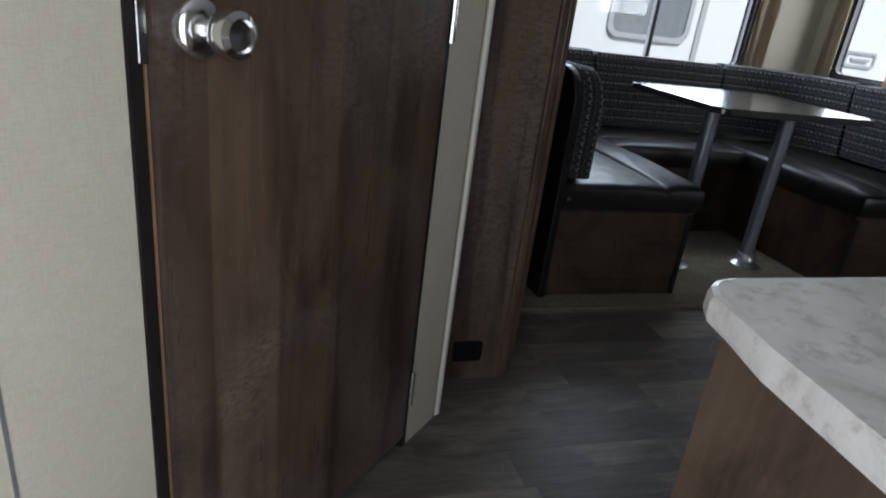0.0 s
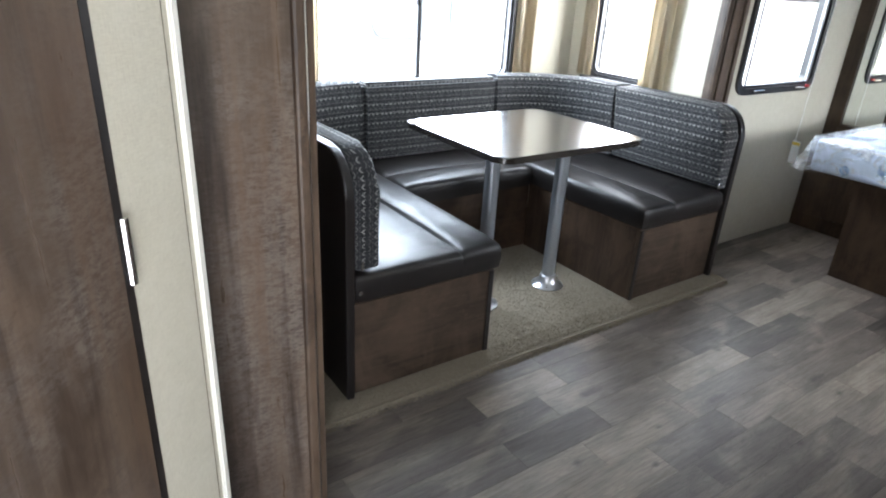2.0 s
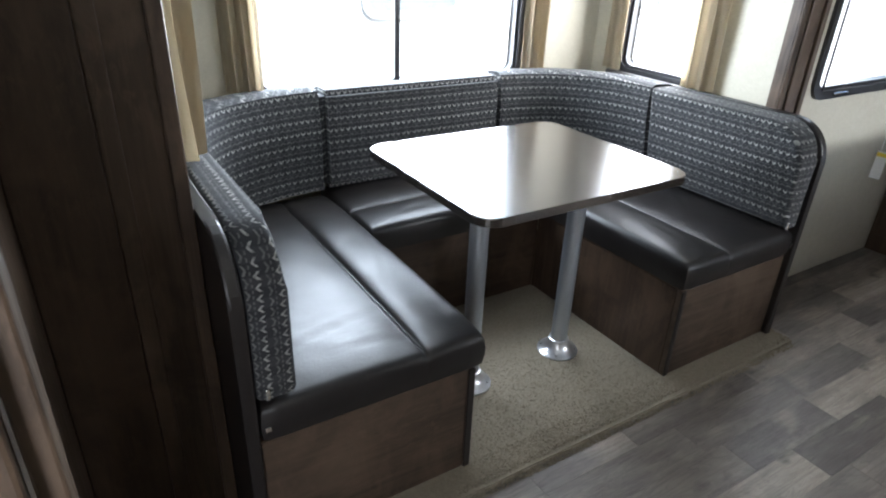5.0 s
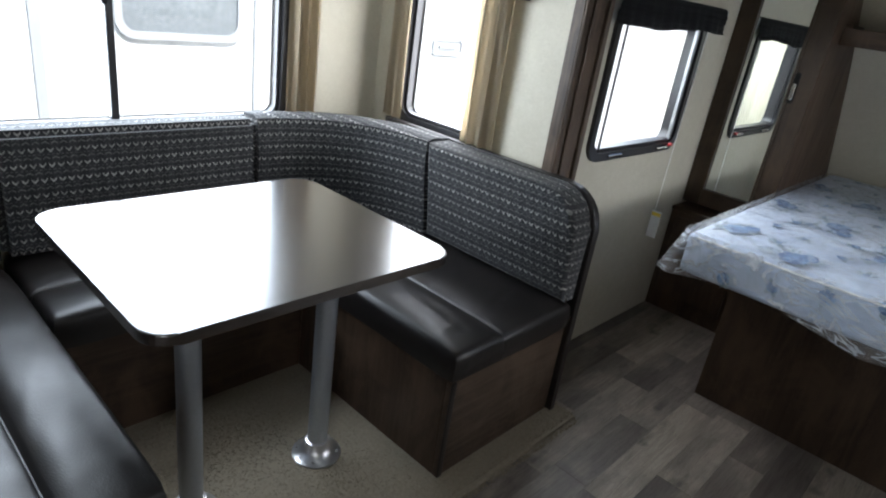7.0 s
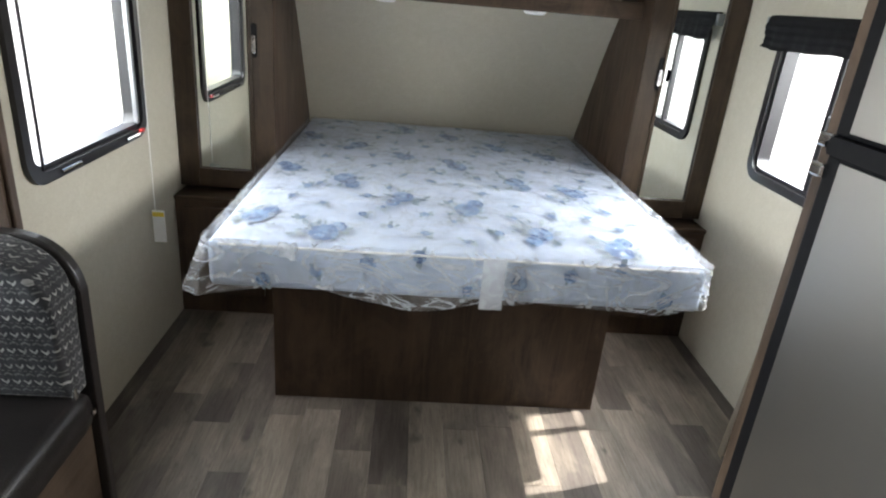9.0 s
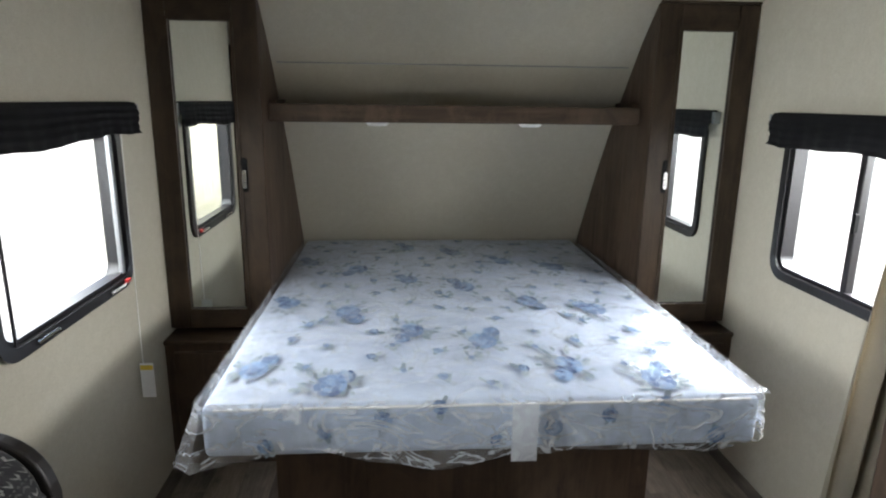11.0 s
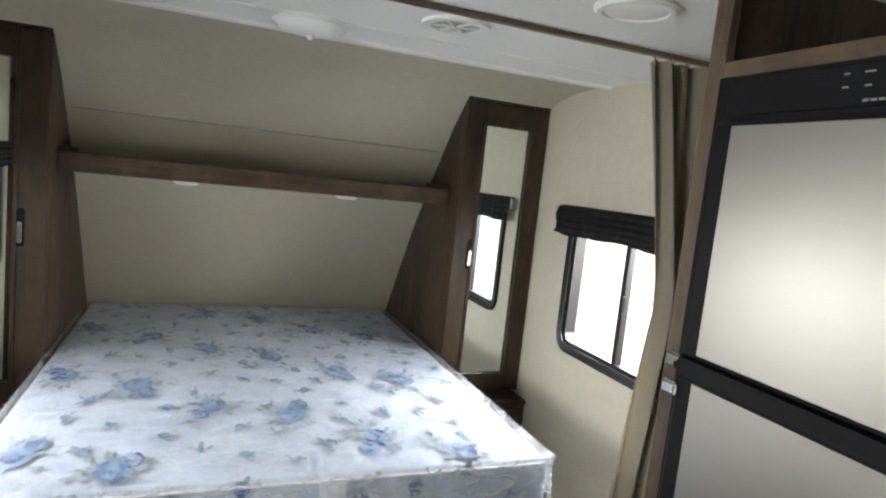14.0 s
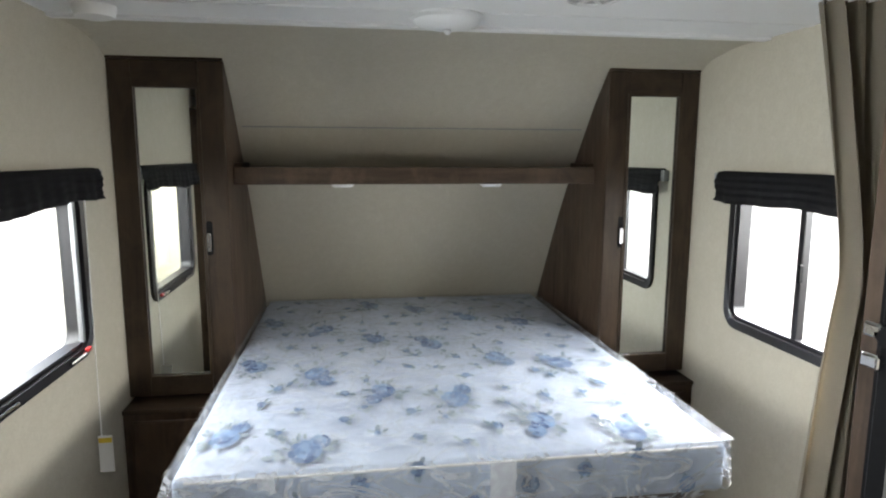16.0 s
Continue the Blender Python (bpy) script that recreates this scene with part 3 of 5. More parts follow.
# floors
floor = solo("floor", box(-1.3, 5.76, RIGHT, LEFT, -0.09, -0.003), plain("dark_floor_joint", (0.05, 0.043, 0.038), 0.7), "grey-brown oak plank vinyl floor", "floor", kind="structure")
slide_floor = solo("floor_slide", box(S0, S1, 1.868, BACK, -0.03, 0.022, 0.012), carpet_mat, "tan cut-pile carpet in the slide-out", "carpet", kind="structure")
solo("baseboard_edge", box(S0, S1, 1.854, 1.8675, -0.002, 0.018), carpet_mat, "rolled carpet edge along the plank floor", "carpet edge", kind="structure")

# slanted bathroom wall and its door
C45 = math.sqrt(0.5)


def slant(s, h, d=0.0, z=0.0):
    """s metres from the hinge towards the knob, d metres out of the wall to the aisle."""
    return (0.716 - C45 * s + C45 * d, 1.207 - C45 * s - C45 * d, z + h)


def slant_lift(a, b, d):
    return slant(a, b, d)


DW = 0.607
wall_bits = bmesh.new()


def slant_box(bm, s0, s1, d0, d1, z0, z1, bevel=0.0):
    vs = [bm.verts.new(slant(s, z, d)) for s in (s0, s1) for d in (d0, d1) for z in (z0, z1)]
    fs = [bm.faces.new([vs[i] for i in f]) for f in ((0, 1, 3, 2), (4, 6, 7, 5), (0, 4, 5, 1), (2, 3, 7, 6), (0, 2, 6, 4), (1, 5, 7, 3))]
    if bevel:
        bmesh.ops.bevel(bm, geom=list({e for f in fs for e in f.edges}), offset=bevel, segments=2, affect="EDGES")


slant_box(wall_bits, -0.163, -0.018, -0.045, 0.0, 0, TOP)
slant_box(wall_bits, DW + 0.026, 1.22, -0.045, 0.0, 0, TOP)
slant_box(wall_bits, -0.018, DW + 0.026, -0.045, 0.0, 1.80, TOP)
solo("wall_bath", wall_bits, linen, "cream linen-papered slanted bathroom wall", "wall", kind="structure")
bm = bmesh.new()
slant_box(bm, -0.175, -0.158, -0.05, 0.006, 0, TOP, 0.003)
solo("trim_bath_corner", bm, plain("ivory_corner_trim", (0.72, 0.69, 0.62), 0.45), "ivory corner trim on the bathroom wall", "trim", kind="structure")
bm = bmesh.new()
slant_box(bm, 0.790, 0.794, 0.0, 0.0015, 0, TOP)
solo("trim_bath_seam", bm, grey_metal, "thin wallpaper seam on the bathroom wall", "trim", kind="structure")
door = thing("door_1", "brown wood-grain bathroom door with a round knob, closed", "door", slant(0.3, 0), kind="structure")
bm = bmesh.new()
slant_box(bm, -0.003, DW, -0.03, 0.004, 0.03, 1.79, 0.004)
part("leaf", bm, wood_door, door)
# The paler brown paints the light that catches the rounded door edge.
bm = bmesh.new()
slant_box(bm, DW + 0.0005, DW + 0.006, -0.03, 0.0, 0.03, 1.79, 0.002)
part("door_edge", bm, lit_edge, door, "rounded door edge, painted paler brown as lit")
bm = bmesh.new()
slant_box(bm, -0.0175, -0.0035, -0.04, 0.001, 0, 1.80)
slant_box(bm, DW + 0.007, DW + 0.026, -0.045, 0.003, 0, 1.80, 0.002)
part("jamb", bm, dark_panel, door, "dark brown jamb strips")
bm = bmesh.new()
slant_box(bm, -0.009, DW, -0.046, -0.034, 0, 1.8)
part("door_stop", bm, dark_panel, door)
bm = bmesh.new()
slant_box(bm, DW + 0.003, DW + 0.014, 0.0035, 0.0055, 0.90, 0.98, 0.001)
part("strike_plate", bm, chrome, door, "steel strike plate")
for hz in (0.967, 0.166, 1.62):
    part("hinge", tube([slant(-0.011, hz - 0.044, 0.006), slant(-0.011, hz + 0.044, 0.006)], 0.006, 10), chrome, door, "nickel butt hinge")
knob_m = Matrix.Translation(slant(DW - 0.062, 0.936, 0.004)) @ Vector((C45, -C45, 0)).to_track_quat("Z", "Y").to_matrix().to_4x4()
part("rose", lathe([(0.034, 0), (0.034, 0.004), (0.030, 0.010), (0.018, 0.014)], knob_m), chrome, door, "round satin steel rose", True)
part("knob", lathe([(0.012, 0.012), (0.012, 0.026), (0.018, 0.032), (0.026, 0.042), (0.028, 0.052), (0.025, 0.062), (0.018, 0.066), (0.016, 0.062), (0.006, 0.061)], knob_m), chrome, door, "round satin steel knob", True)

# wood closet end beside the slide-out
closet = thing("closet_wall", "walnut wood-grain closet end panel beside the dinette", "closet", (0.98, 1.7, 0), kind="structure")
part("panel", box(0.80, 1.052, 1.475, 1.495, 0, TOP), wood_closet, closet)
part("side_panel", box(1.052, 1.072, 1.5105, LEFT, 0, TOP), wood_up, closet)
part("corner_post", box(1.053, 1.076, 1.466, 1.51, 0, TOP, 0.006), wood_up, closet)
part("edge_strip", box(1.0765, 1.082, 1.478, 1.486, 0, TOP, 0.001), chrome, closet, "thin bright metal edge strip")
part("side_post", box(1.0765, 1.106, 1.50, 1.56, 0, TOP, 0.004), wood_up, closet)
part("slide_flange", box(1.2255, 1.3645, 2.128, 2.1795, 0.024, TOP - 0.002, 0.003), wood_up, closet)
part("flange_bead", box(1.335, 1.3645, 2.115, 2.1275, 0.024, TOP - 0.002, 0.004), wood_up, closet)
part("flange_bead", box(1.2255, 1.262, 2.115, 2.1275, 0.024, TOP - 0.002, 0.004), wood_up, closet)
part("inner_post", box(1.0725, 1.225, 2.10, 2.18, 0, TOP, 0.004), wood_dark, closet)
bm = box(0.80, 0.82, 1.31, 1.4745, 0, TOP)
part("return_panel", bm, wood_dark, closet)
outlet = thing("power_outlet", "black double power outlet low on the walnut panel", "outlet", (0.95, 1.473, 0.092))
part("plate", prism(rounded(0.908, 0.993, 0.062, 0.124, 0.008), on_y(1.475, -1), 0.006, 0.002), black_plastic, outlet)
for cx in (0.933, 0.968):
    part("socket", prism(rounded(cx - 0.013, cx + 0.013, 0.078, 0.108, 0.008), on_y(1.469, -1), 0.004, 0.001), black_plastic, outlet)

# pilaster and cornice round the slide-out opening
pil = thing("slide_trim", "fluted walnut pilaster at the slide-out opening", "pilaster", (3.45, 2.15, 0), kind="structure")
part("board", box(3.332, 3.487, 2.145, 2.1795, 0, 1.72), wood_up, pil)
part("edge_bead", box(3.332, 3.36, 2.134, 2.1445, 0, 1.638, 0.004), wood_up, pil)
part("edge_bead", box(3.46, 3.487, 2.134, 2.1445, 0, 1.638, 0.004), wood_up, pil)
part("field", box(3.378, 3.442, 2.136, 2.1445, 0.02, 1.636, 0.006), wood_up, pil)
cornice = thing("cornice", "carved walnut cornice over the slide-out opening", "cornice", (2.3, 2.12, 1.7), kind="structure")
part("fascia", box(1.11, 3.4775, 2.12, 2.1415, 1.64, TOP - 0.002, 0.004), wood_x, cornice)
part("rail", box(1.11, 3.4775, 2.085, 2.1195, 1.66, 1.70, 0.012, 3), wood_x, cornice)
part("crown", box(1.11, 3.4775, 2.065, 2.1195, 1.745, TOP - 0.004, 0.014, 3), wood_x, cornice)
scroll = [(2.06, 1.80), (2.045, 1.76), (2.05, 1.72), (2.075, 1.705), (2.055, 1.69), (2.06, 1.66), (2.085, 1.645), (2.08, 1.62), (2.10, 1.60), (2.14, 1.60), (2.14, 1.80)]
part("scroll_bracket", prism(scroll, lambda a, b, d: (3.478 + d, a, b), 0.026, 0.004), wood_dark, cornice)


# ---- windows ----
def window(name, lift, w, r, label, mullion=None):
    th = thing(name, label, "window", lift((w[0] + w[1]) / 2, w[2], 0), kind="structure")
    a0, a1, b0, b1 = w
    part("frame", ring(rounded(a0, a1, b0, b1, r, 8), rounded(a0 + 0.032, a1 - 0.032, b0 + 0.032, b1 - 0.032, r - 0.022, 8), lift, -0.055, 0.014), black_frame, th, "black rounded window frame", True)
    part("inner_lip", ring(rounded(a0 + 0.0325, a1 - 0.0325, b0 + 0.0325, b1 - 0.0325, r - 0.023, 8), rounded(a0 + 0.046, a1 - 0.046, b0 + 0.046, b1 - 0.046, r - 0.036, 8), lift, -0.04, 0.002), black_frame, th, smooth=True)
    p = part("pane", prism(rounded(a0 + 0.04, a1 - 0.04, b0 + 0.04, b1 - 0.04, r - 0.03, 6), lift, -0.004), pane_mat, th)
    p.location = Vector(p.location) + (Vector(lift(0, 0, -0.036)) - Vector(lift(0, 0, 0)))
    p.visible_shadow = False
    if mullion:
        part("mullion", prism([(mullion - 0.012, b0 + 0.04), (mullion + 0.012, b0 + 0.04), (mullion + 0.012, b1 - 0.04), (mullion - 0.012, b1 - 0.04)], lift, -0.028, 0.003), black_frame, th, "black sliding sash bar")
        part("latch", prism(rounded(mullion - 0.022, mullion - 0.008, (b0 + b1) / 2 - 0.04, (b0 + b1) / 2 + 0.02, 0.005), lift, 0.012, 0.002), black_plastic, th, "black sash latch")
    return th


win_b = window("window_1", on_y(BACK, -1), WIN_BACK, 0.07, "wide black-framed sliding window behind the dinette", 2.335)
win_e = window("window_2", on_x(S1, -1), WIN_END, 0.07, "black-framed window in the slide-out end wall")
win_r = window("window_5", on_x(SR, 1), WIN_END, 0.07, "black-framed window in the rear slide-out end wall")
win_f = window("window_3", on_y(LEFT, -1), WIN_FRONT, 0.075, "black-framed emergency exit window under a black shade")
win_k = window("window_4", on_y(RIGHT, 1), WIN_KERB, 0.075, "black-framed sliding window under a black shade", 3.985)
part("inner_rail", box(3.662, 3.668, 2.168, 2.174, 0.87, 1.36), black_frame, win_f)
part("sash_channel", box(4.258, 4.275, 2.172, 2.186, 0.88, 1.36, 0.002), grey_metal, win_f, "grey metal sash channel")
for x in (3.78, 4.18):
    part("pull_handle", tube([(x - 0.05, 2.160, 0.852), (x + 0.05, 2.160, 0.852)], 0.006, 8), chrome, win_f, "bright exit lever")
part("red_tab", box(4.235, 4.262, 2.150, 2.162, 0.856, 0.868, 0.002), red_plastic, win_f, "red lever tip")


# ---- shades and curtains ----
def shade(name, x0, x1, y, inward, z0, z1, label):
    th = thing(name, label, "shade", ((x0 + x1) / 2, y, z0), group="rolled window shades")

    def f(u, v):
        end = (2 * abs(u - 0.5)) ** 12
        x = x0 + (x1 - x0) * u + (1 if u > 0.5 else -1) * end * 0.010 * math.sin(v * 7.5 + 3 * u)
        pleat = abs((v * 4.5) % 1.0 - 0.5) * 2
        wob = 0.004 * math.sin(u * 31) + 0.003 * math.sin(u * 77 + 1)
        sag = (0.006 * math.sin(u * 8 + inward) + 0.002 * math.sin(u * 23) - 0.012 * u) * (1 - v)
        return (x, y + inward * (0.020 + 0.004 * pleat + 0.010 * (1 - v) + 0.010 + wob * (1 - v)), z0 + (z1 - z0) * v - sag)

    part("rolled_cloth", sheet(f, 60, 36, 0.005), black_cloth, th, smooth=True)
    part("headrail", box(x0 + 0.01, x1 - 0.01, min(y, y + inward * 0.02), max(y, y + inward * 0.02), z1 - 0.035, z1 + 0.002, 0.004), black_plastic, th)
    part("end_bracket", box(x1 - 0.006, x1 + 0.022, min(y, y + inward * 0.03), max(y, y + inward * 0.03), z1 - 0.055, z1 - 0.005, 0.004), grey_metal, th, "grey shade bracket")
    return th


shade("roller_shade", 3.53, 4.43, LEFT, -1, 1.315, 1.425, "black pleated shade rolled up above the window")
shade("roller_shade", 3.56, 4.42, RIGHT, 1, 1.295, 1.415, "black pleated shade rolled up above the window, bunched at one end")
cord = thing("shade_cord", "white shade cord with a hanging warning card", "cord", (4.29, 2.15, 0.5))
part("cord", tube([(4.31, 2.155, 1.40), (4.305, 2.158, 1.0), (4.290, 2.155, 0.553)], 0.0018, 6), white_plastic, cord)
part("card", box(4.290, 4.292, 2.122, 2.168, 0.425, 0.552, 0.0), paper, cord, "white warning card")
part("card_stripe", box(4.288, 4.2895, 2.124, 2.166, 0.528, 0.545), yellow_print, cord, "yellow printed band")


def curtain(name, path, z0, z1, folds, depth, mat, label, width_at=None, group=""):
    """A hanging cloth along a straight plan line, with folds."""
    (ax, ay), (bx, by) = path
    dx, dy = bx - ax, by - ay
    ln = math.hypot(dx, dy)
    nx, ny = -dy / ln, dx / ln
    th = thing(name, label, "curtain", ((ax + bx) / 2, (ay + by) / 2, z0), group=group)

    def f(u, v):
        k = width_at(v) if width_at else 1.0
        w = 1 + (u - 1) * k
        off = depth * (math.sin(u * folds * 2 * math.pi) + 0.35 * math.sin(u * folds * 4.3 * math.pi + 3 * v) + 0.25 * math.sin(v * 5 + u * 9))
        return (ax + dx * w + nx * off, ay + dy * w + ny * off, z0 + (z1 - z0) * v)

    part("cloth", sheet(f, int(folds * 14), 18, 0.003), mat, th, smooth=True)
    return th


curtain("window_curtain", ((1.67, 3.07), (1.80, 3.07)), 0.84, STOP - 0.02, 3, 0.012, curtain_mat, "khaki curtain hanging beside the dinette window", group="dinette curtains")
curtain("window_curtain", ((2.925, 3.07), (3.05, 3.07)), 0.84, STOP - 0.02, 3, 0.012, curtain_mat, "khaki curtain hanging beside the dinette window", group="dinette curtains")
curtain("window_curtain", ((3.34, 3.0), (3.34, 2.90)), 0.84, STOP - 0.02, 2.5, 0.010, curtain_mat, "narrow khaki curtain in the slide-out corner", group="dinette curtains")
curtain("window_curtain", ((3.335, 2.56), (3.335, 2.41)), 0.82, STOP - 0.02, 2.5, 0.014, curtain_mat, "khaki curtain gathered at the end window", group="dinette curtains")
curtain("window_curtain", ((1.432, 2.36), (1.432, 2.54)), 0.855, STOP - 0.02, 2.5, 0.024, curtain_mat, "khaki curtain on the rear end wall of the slide-out", group="dinette curtains")
drape = curtain("divider_curtain", ((3.64, 0.20), (3.64, -0.06)), 0.05, TOP - 0.024, 4.5, 0.030, drape_mat, "taupe bedroom divider curtain gathered beside the fridge cabinet", lambda v: 0.44 + (0.52 if v > 0.62 else 0.34) * min(1.0, abs(v - 0.62) / (0.38 if v > 0.62 else 0.62)) ** (1.1 if v > 0.62 else 0.9))
track = thing("curtain_track", "thin bronze curtain track across the ceiling", "curtain track", (3.62, 1.0, TOP))
part("rail", box(3.628, 3.652, RIGHT + 0.002, LEFT - 0.002, TOP - 0.014, TOP - 0.001, 0.003), plain("bronze_rail", (0.16, 0.12, 0.08), 0.4, 0.6), track)
for i in range(5):
    part("glider", lathe([(0.004, -0.035), (0.006, -0.025), (0.006, -0.015)], Matrix.Translation((3.64, -0.04 + 0.055 * i, TOP)), 8), chrome, track)


blind = thing("roller_shade", "charcoal shade rolled up at the end window", "shade", (3.35, 2.72, 1.42), group="rolled window shades")
part("rolled_cloth", sheet(lambda u, v: (3.345 - 0.022 * math.sin(math.pi * v) ** 0.5, 2.505 + 0.43 * u, 1.405 + 0.12 * v + 0.004 * math.sin(u * 19) * (1 - v)), 24, 10, 0.005), black_cloth, blind, smooth=True)
part("headrail", box(3.346, 3.3695, 2.51, 2.93, 1.50, 1.527, 0.003), black_plastic, blind)
hold = thing("curtain_bracket", "dark wooden curtain bracket on the end wall", "bracket", (3.34, 2.385, 1.35))
part("arm", box(3.30, 3.3695, 2.372, 2.398, 1.345, 1.47, 0.004), wood_dark, hold)

# ---- dinette ----
def slab_on_panel(outline, x0, x1):
    return prism(outline, lambda a, b, d: (x0 + d, a, b), x1 - x0, 0.006)


def end_outline(y0, y1, z0, z1, r=0.13, n=8):
    pts = [(y1, z0), (y1, z1)]
    for i in range(n + 1):
        w = radians(90 + 90 * i / n)
        pts.append((y0 + r + r * math.cos(w), z1 - r + r * math.sin(w)))
    return pts + [(y0, z0)]


FL = 0.023


def bench(side):
    """One long bench along the slide-out's end; side 0 is the rear one."""
    x0, x1 = ((1.397, 1.95), (2.75, 3.308))[side]
    th = thing("dinette_bench", "walnut dinette bench base with a dark rounded end panel", "bench", ((x0 + x1) / 2, 2.5, FL), group="dinette benches")
    part("front_panel", box(x0, x1, 1.945, 1.963, FL, 0.355, 0.002), wood_bench, th, "walnut wood-grain end facing the aisle")
    xs = x1 - 0.018 if side == 0 else x0
    part("side_panel", box(xs, xs + 0.018, 1.964, 2.655, FL, 0.355, 0.002), wood_dark, th)
    part("rear_side", box(x0 if side == 0 else x1 - 0.018, (x0 if side == 0 else x1 - 0.018) + 0.018, 1.964, 3.09, FL, 0.355), wood_dark, th)
    part("corner_post", box(xs - 0.001, xs + 0.019, 1.939, 1.9445, FL, 0.355, 0.002), dark_panel, th)
    part("deck", box(x0, x1, 1.95, 3.09, 0.3555, 0.366), wood_dark_x, th)
    px = 1.366 if side == 0 else 3.3085
    part("end_panel", slab_on_panel(end_outline(1.925, 2.57 if side == 0 else 2.95, FL, 0.839), px, px + (0.029 if side == 0 else 0.032)), dark_panel, th, "black-stained panel with a rounded top corner")
    return th


bench(0)
bench(1)
mid = thing("dinette_bench", "low walnut bench base under the dinette window", "bench", (2.35, 2.85, FL), group="dinette benches")
part("front_panel", box(1.951, 2.749, 2.656, 2.674, FL, 0.355), wood_dark_x, mid)
part("deck", box(1.951, 2.749, 2.656, 3.09, 0.3555, 0.366), wood_dark_x, mid)


def pad_top(x, y, x0, x1, y0, y1, z1, along_x, seam, creases):
    """Height of a two-panel seat pad: each panel puffs up, the seam is a valley, and the vinyl is creased."""
    a, a0, a1, b, b0, b1 = (y, y0, y1, x, x0, x1) if along_x else (x, x0, x1, y, y0, y1)
    p = (a - a0) / (seam - a0) if a < seam else (a - seam) / (a1 - seam)
    q = (b - b0) / (b1 - b0)
    p, q = min(max(p, 0), 1), min(max(q, 0), 1)
    h = 0.017 * (1 - abs(2 * p - 1) ** 3.2) * (1 - abs(2 * q - 1) ** 6) - 0.005 * math.exp(-((a - seam) / 0.006) ** 2)
    h += 0.0035 * noise.noise(Vector((x * 5, y * 5, 3))) + 0.0012 * noise.noise(Vector((x * 17, y * 17, 8)))
    for cx, cy, turn, length, deep in creases:
        dx, dy = x - cx, y - cy
        s, d = dx * math.cos(turn) + dy * math.sin(turn), -dx * math.sin(turn) + dy * math.cos(turn)
        d += 0.10 * s * s
        h -= deep * math.exp(-(s / length) ** 2) * (math.exp(-(d / 0.007) ** 2) - 0.5 * math.exp(-((d - 0.018) / 0.012) ** 2))
    return z1 + h


def pad_bm(x0, x1, y0, y1, z0, z1, along_x, seam, creases, r=0.026):
    def lines(a0, a1, extra):
        n = max(24, int((a1 - a0) / 0.016))
        pts = {round(a0 + r + (a1 - a0 - 2 * r) * i / n, 5) for i in range(n + 1)}
        if extra:
            pts |= {round(extra + d, 5) for d in (-0.009, -0.005, -0.0025, 0, 0.0025, 0.005, 0.009)}
        return sorted(pts)

    xs, ys = lines(x0, x1, None if along_x else seam), lines(y0, y1, seam if along_x else None)
    bm = bmesh.new()
    g = [[bm.verts.new((x, y, pad_top(x, y, x0, x1, y0, y1, z1, along_x, seam, creases))) for y in ys] for x in xs]
    for i in range(len(xs) - 1):
        for j in range(len(ys) - 1):
            bm.faces.new((g[i][j], g[i + 1][j], g[i + 1][j + 1], g[i][j + 1]))
    loop = [g[i][0] for i in range(len(xs))] + [g[-1][j] for j in range(1, len(ys))] + [g[i][-1] for i in range(len(xs) - 2, -1, -1)] + [g[0][j] for j in range(len(ys) - 2, 0, -1)]
    tops = [v.co.copy() for v in loop]
    prev = loop
    for out, down in ((0.38, 0.08), (0.71, 0.29), (0.92, 0.62), (1.0, 1.0), (1.12, 1.7), (1.06, 2.6), (0.9, 3.4)):
        cur = []
        for c in tops:
            sx = -1 if c.x < x0 + r + 1e-4 else (1 if c.x > x1 - r - 1e-4 else 0)
            sy = -1 if c.y < y0 + r + 1e-4 else (1 if c.y > y1 - r - 1e-4 else 0)
            k = 0.78 if sx and sy else 1.0
            z = max(z0, c.z - r * down) if down < 3.4 else z0
            cur.append(bm.verts.new((c.x + sx * r * out * k, c.y + sy * r * out * k, z)))
        for i in range(len(cur)):
            bm.faces.new((prev[i], prev[(i + 1) % len(cur)], cur[(i + 1) % len(cur)], cur[i]))
        prev = cur
    bm.faces.new(prev)
    return bm


def seat(x0, x1, y0, y1, along_x, seam, label, creases=()):
    th = thing("seat_cushion", label, "cushion", ((x0 + x1) / 2, (y0 + y1) / 2, 0.367), group="dinette seat cushions")
    args = (along_x, seam, creases)
    part("pad", pad_bm(x0, x1, y0, y1, 0.367, 0.455, *args), hide, th, smooth=True)
    b0, b1 = (x0, x1) if along_x else (y0, y1)
    pts = []
    for i in range(41):
        b = b0 + 0.03 + (b1 - b0 - 0.06) * i / 40
        x, y = (b, seam) if along_x else (seam, b)
        pts.append((x, y, pad_top(x, y, x0, x1, y0, y1, 0.455, *args) + 0.0012))
    part("stitched_seam", tube(pts, 0.0022, 6), hide, th)
    if not along_x:
        zx = x0 + 0.016 if x0 < 2 else x1 - 0.016
        part("zip_pull", box(zx - 0.007, zx + 0.007, y0 - 0.008, y0 - 0.001, 0.398, 0.412, 0.002), chrome, th, "small steel zip pull")
    return th


seat(1.398, 1.975, 1.93, 3.0, False, 1.802, "black-brown vinyl seat cushion with a lengthwise seam",
     ((1.62, 2.12, 0.25, 0.13, 0.003), (1.70, 2.03, -0.12, 0.10, 0.0025), (1.52, 2.42, 0.5, 0.10, 0.003), (1.89, 2.35, 1.2, 0.12, 0.003)))
seat(2.735, 3.305, 1.93, 3.0, False, 2.945, "black-brown vinyl seat cushion with a lengthwise seam",
     ((2.86, 2.12, 1.45, 0.12, 0.004), (3.10, 2.08, 0.3, 0.10, 0.004), (2.84, 2.02, 0.2, 0.05, 0.004), (3.14, 2.3, 0.9, 0.1, 0.003)))
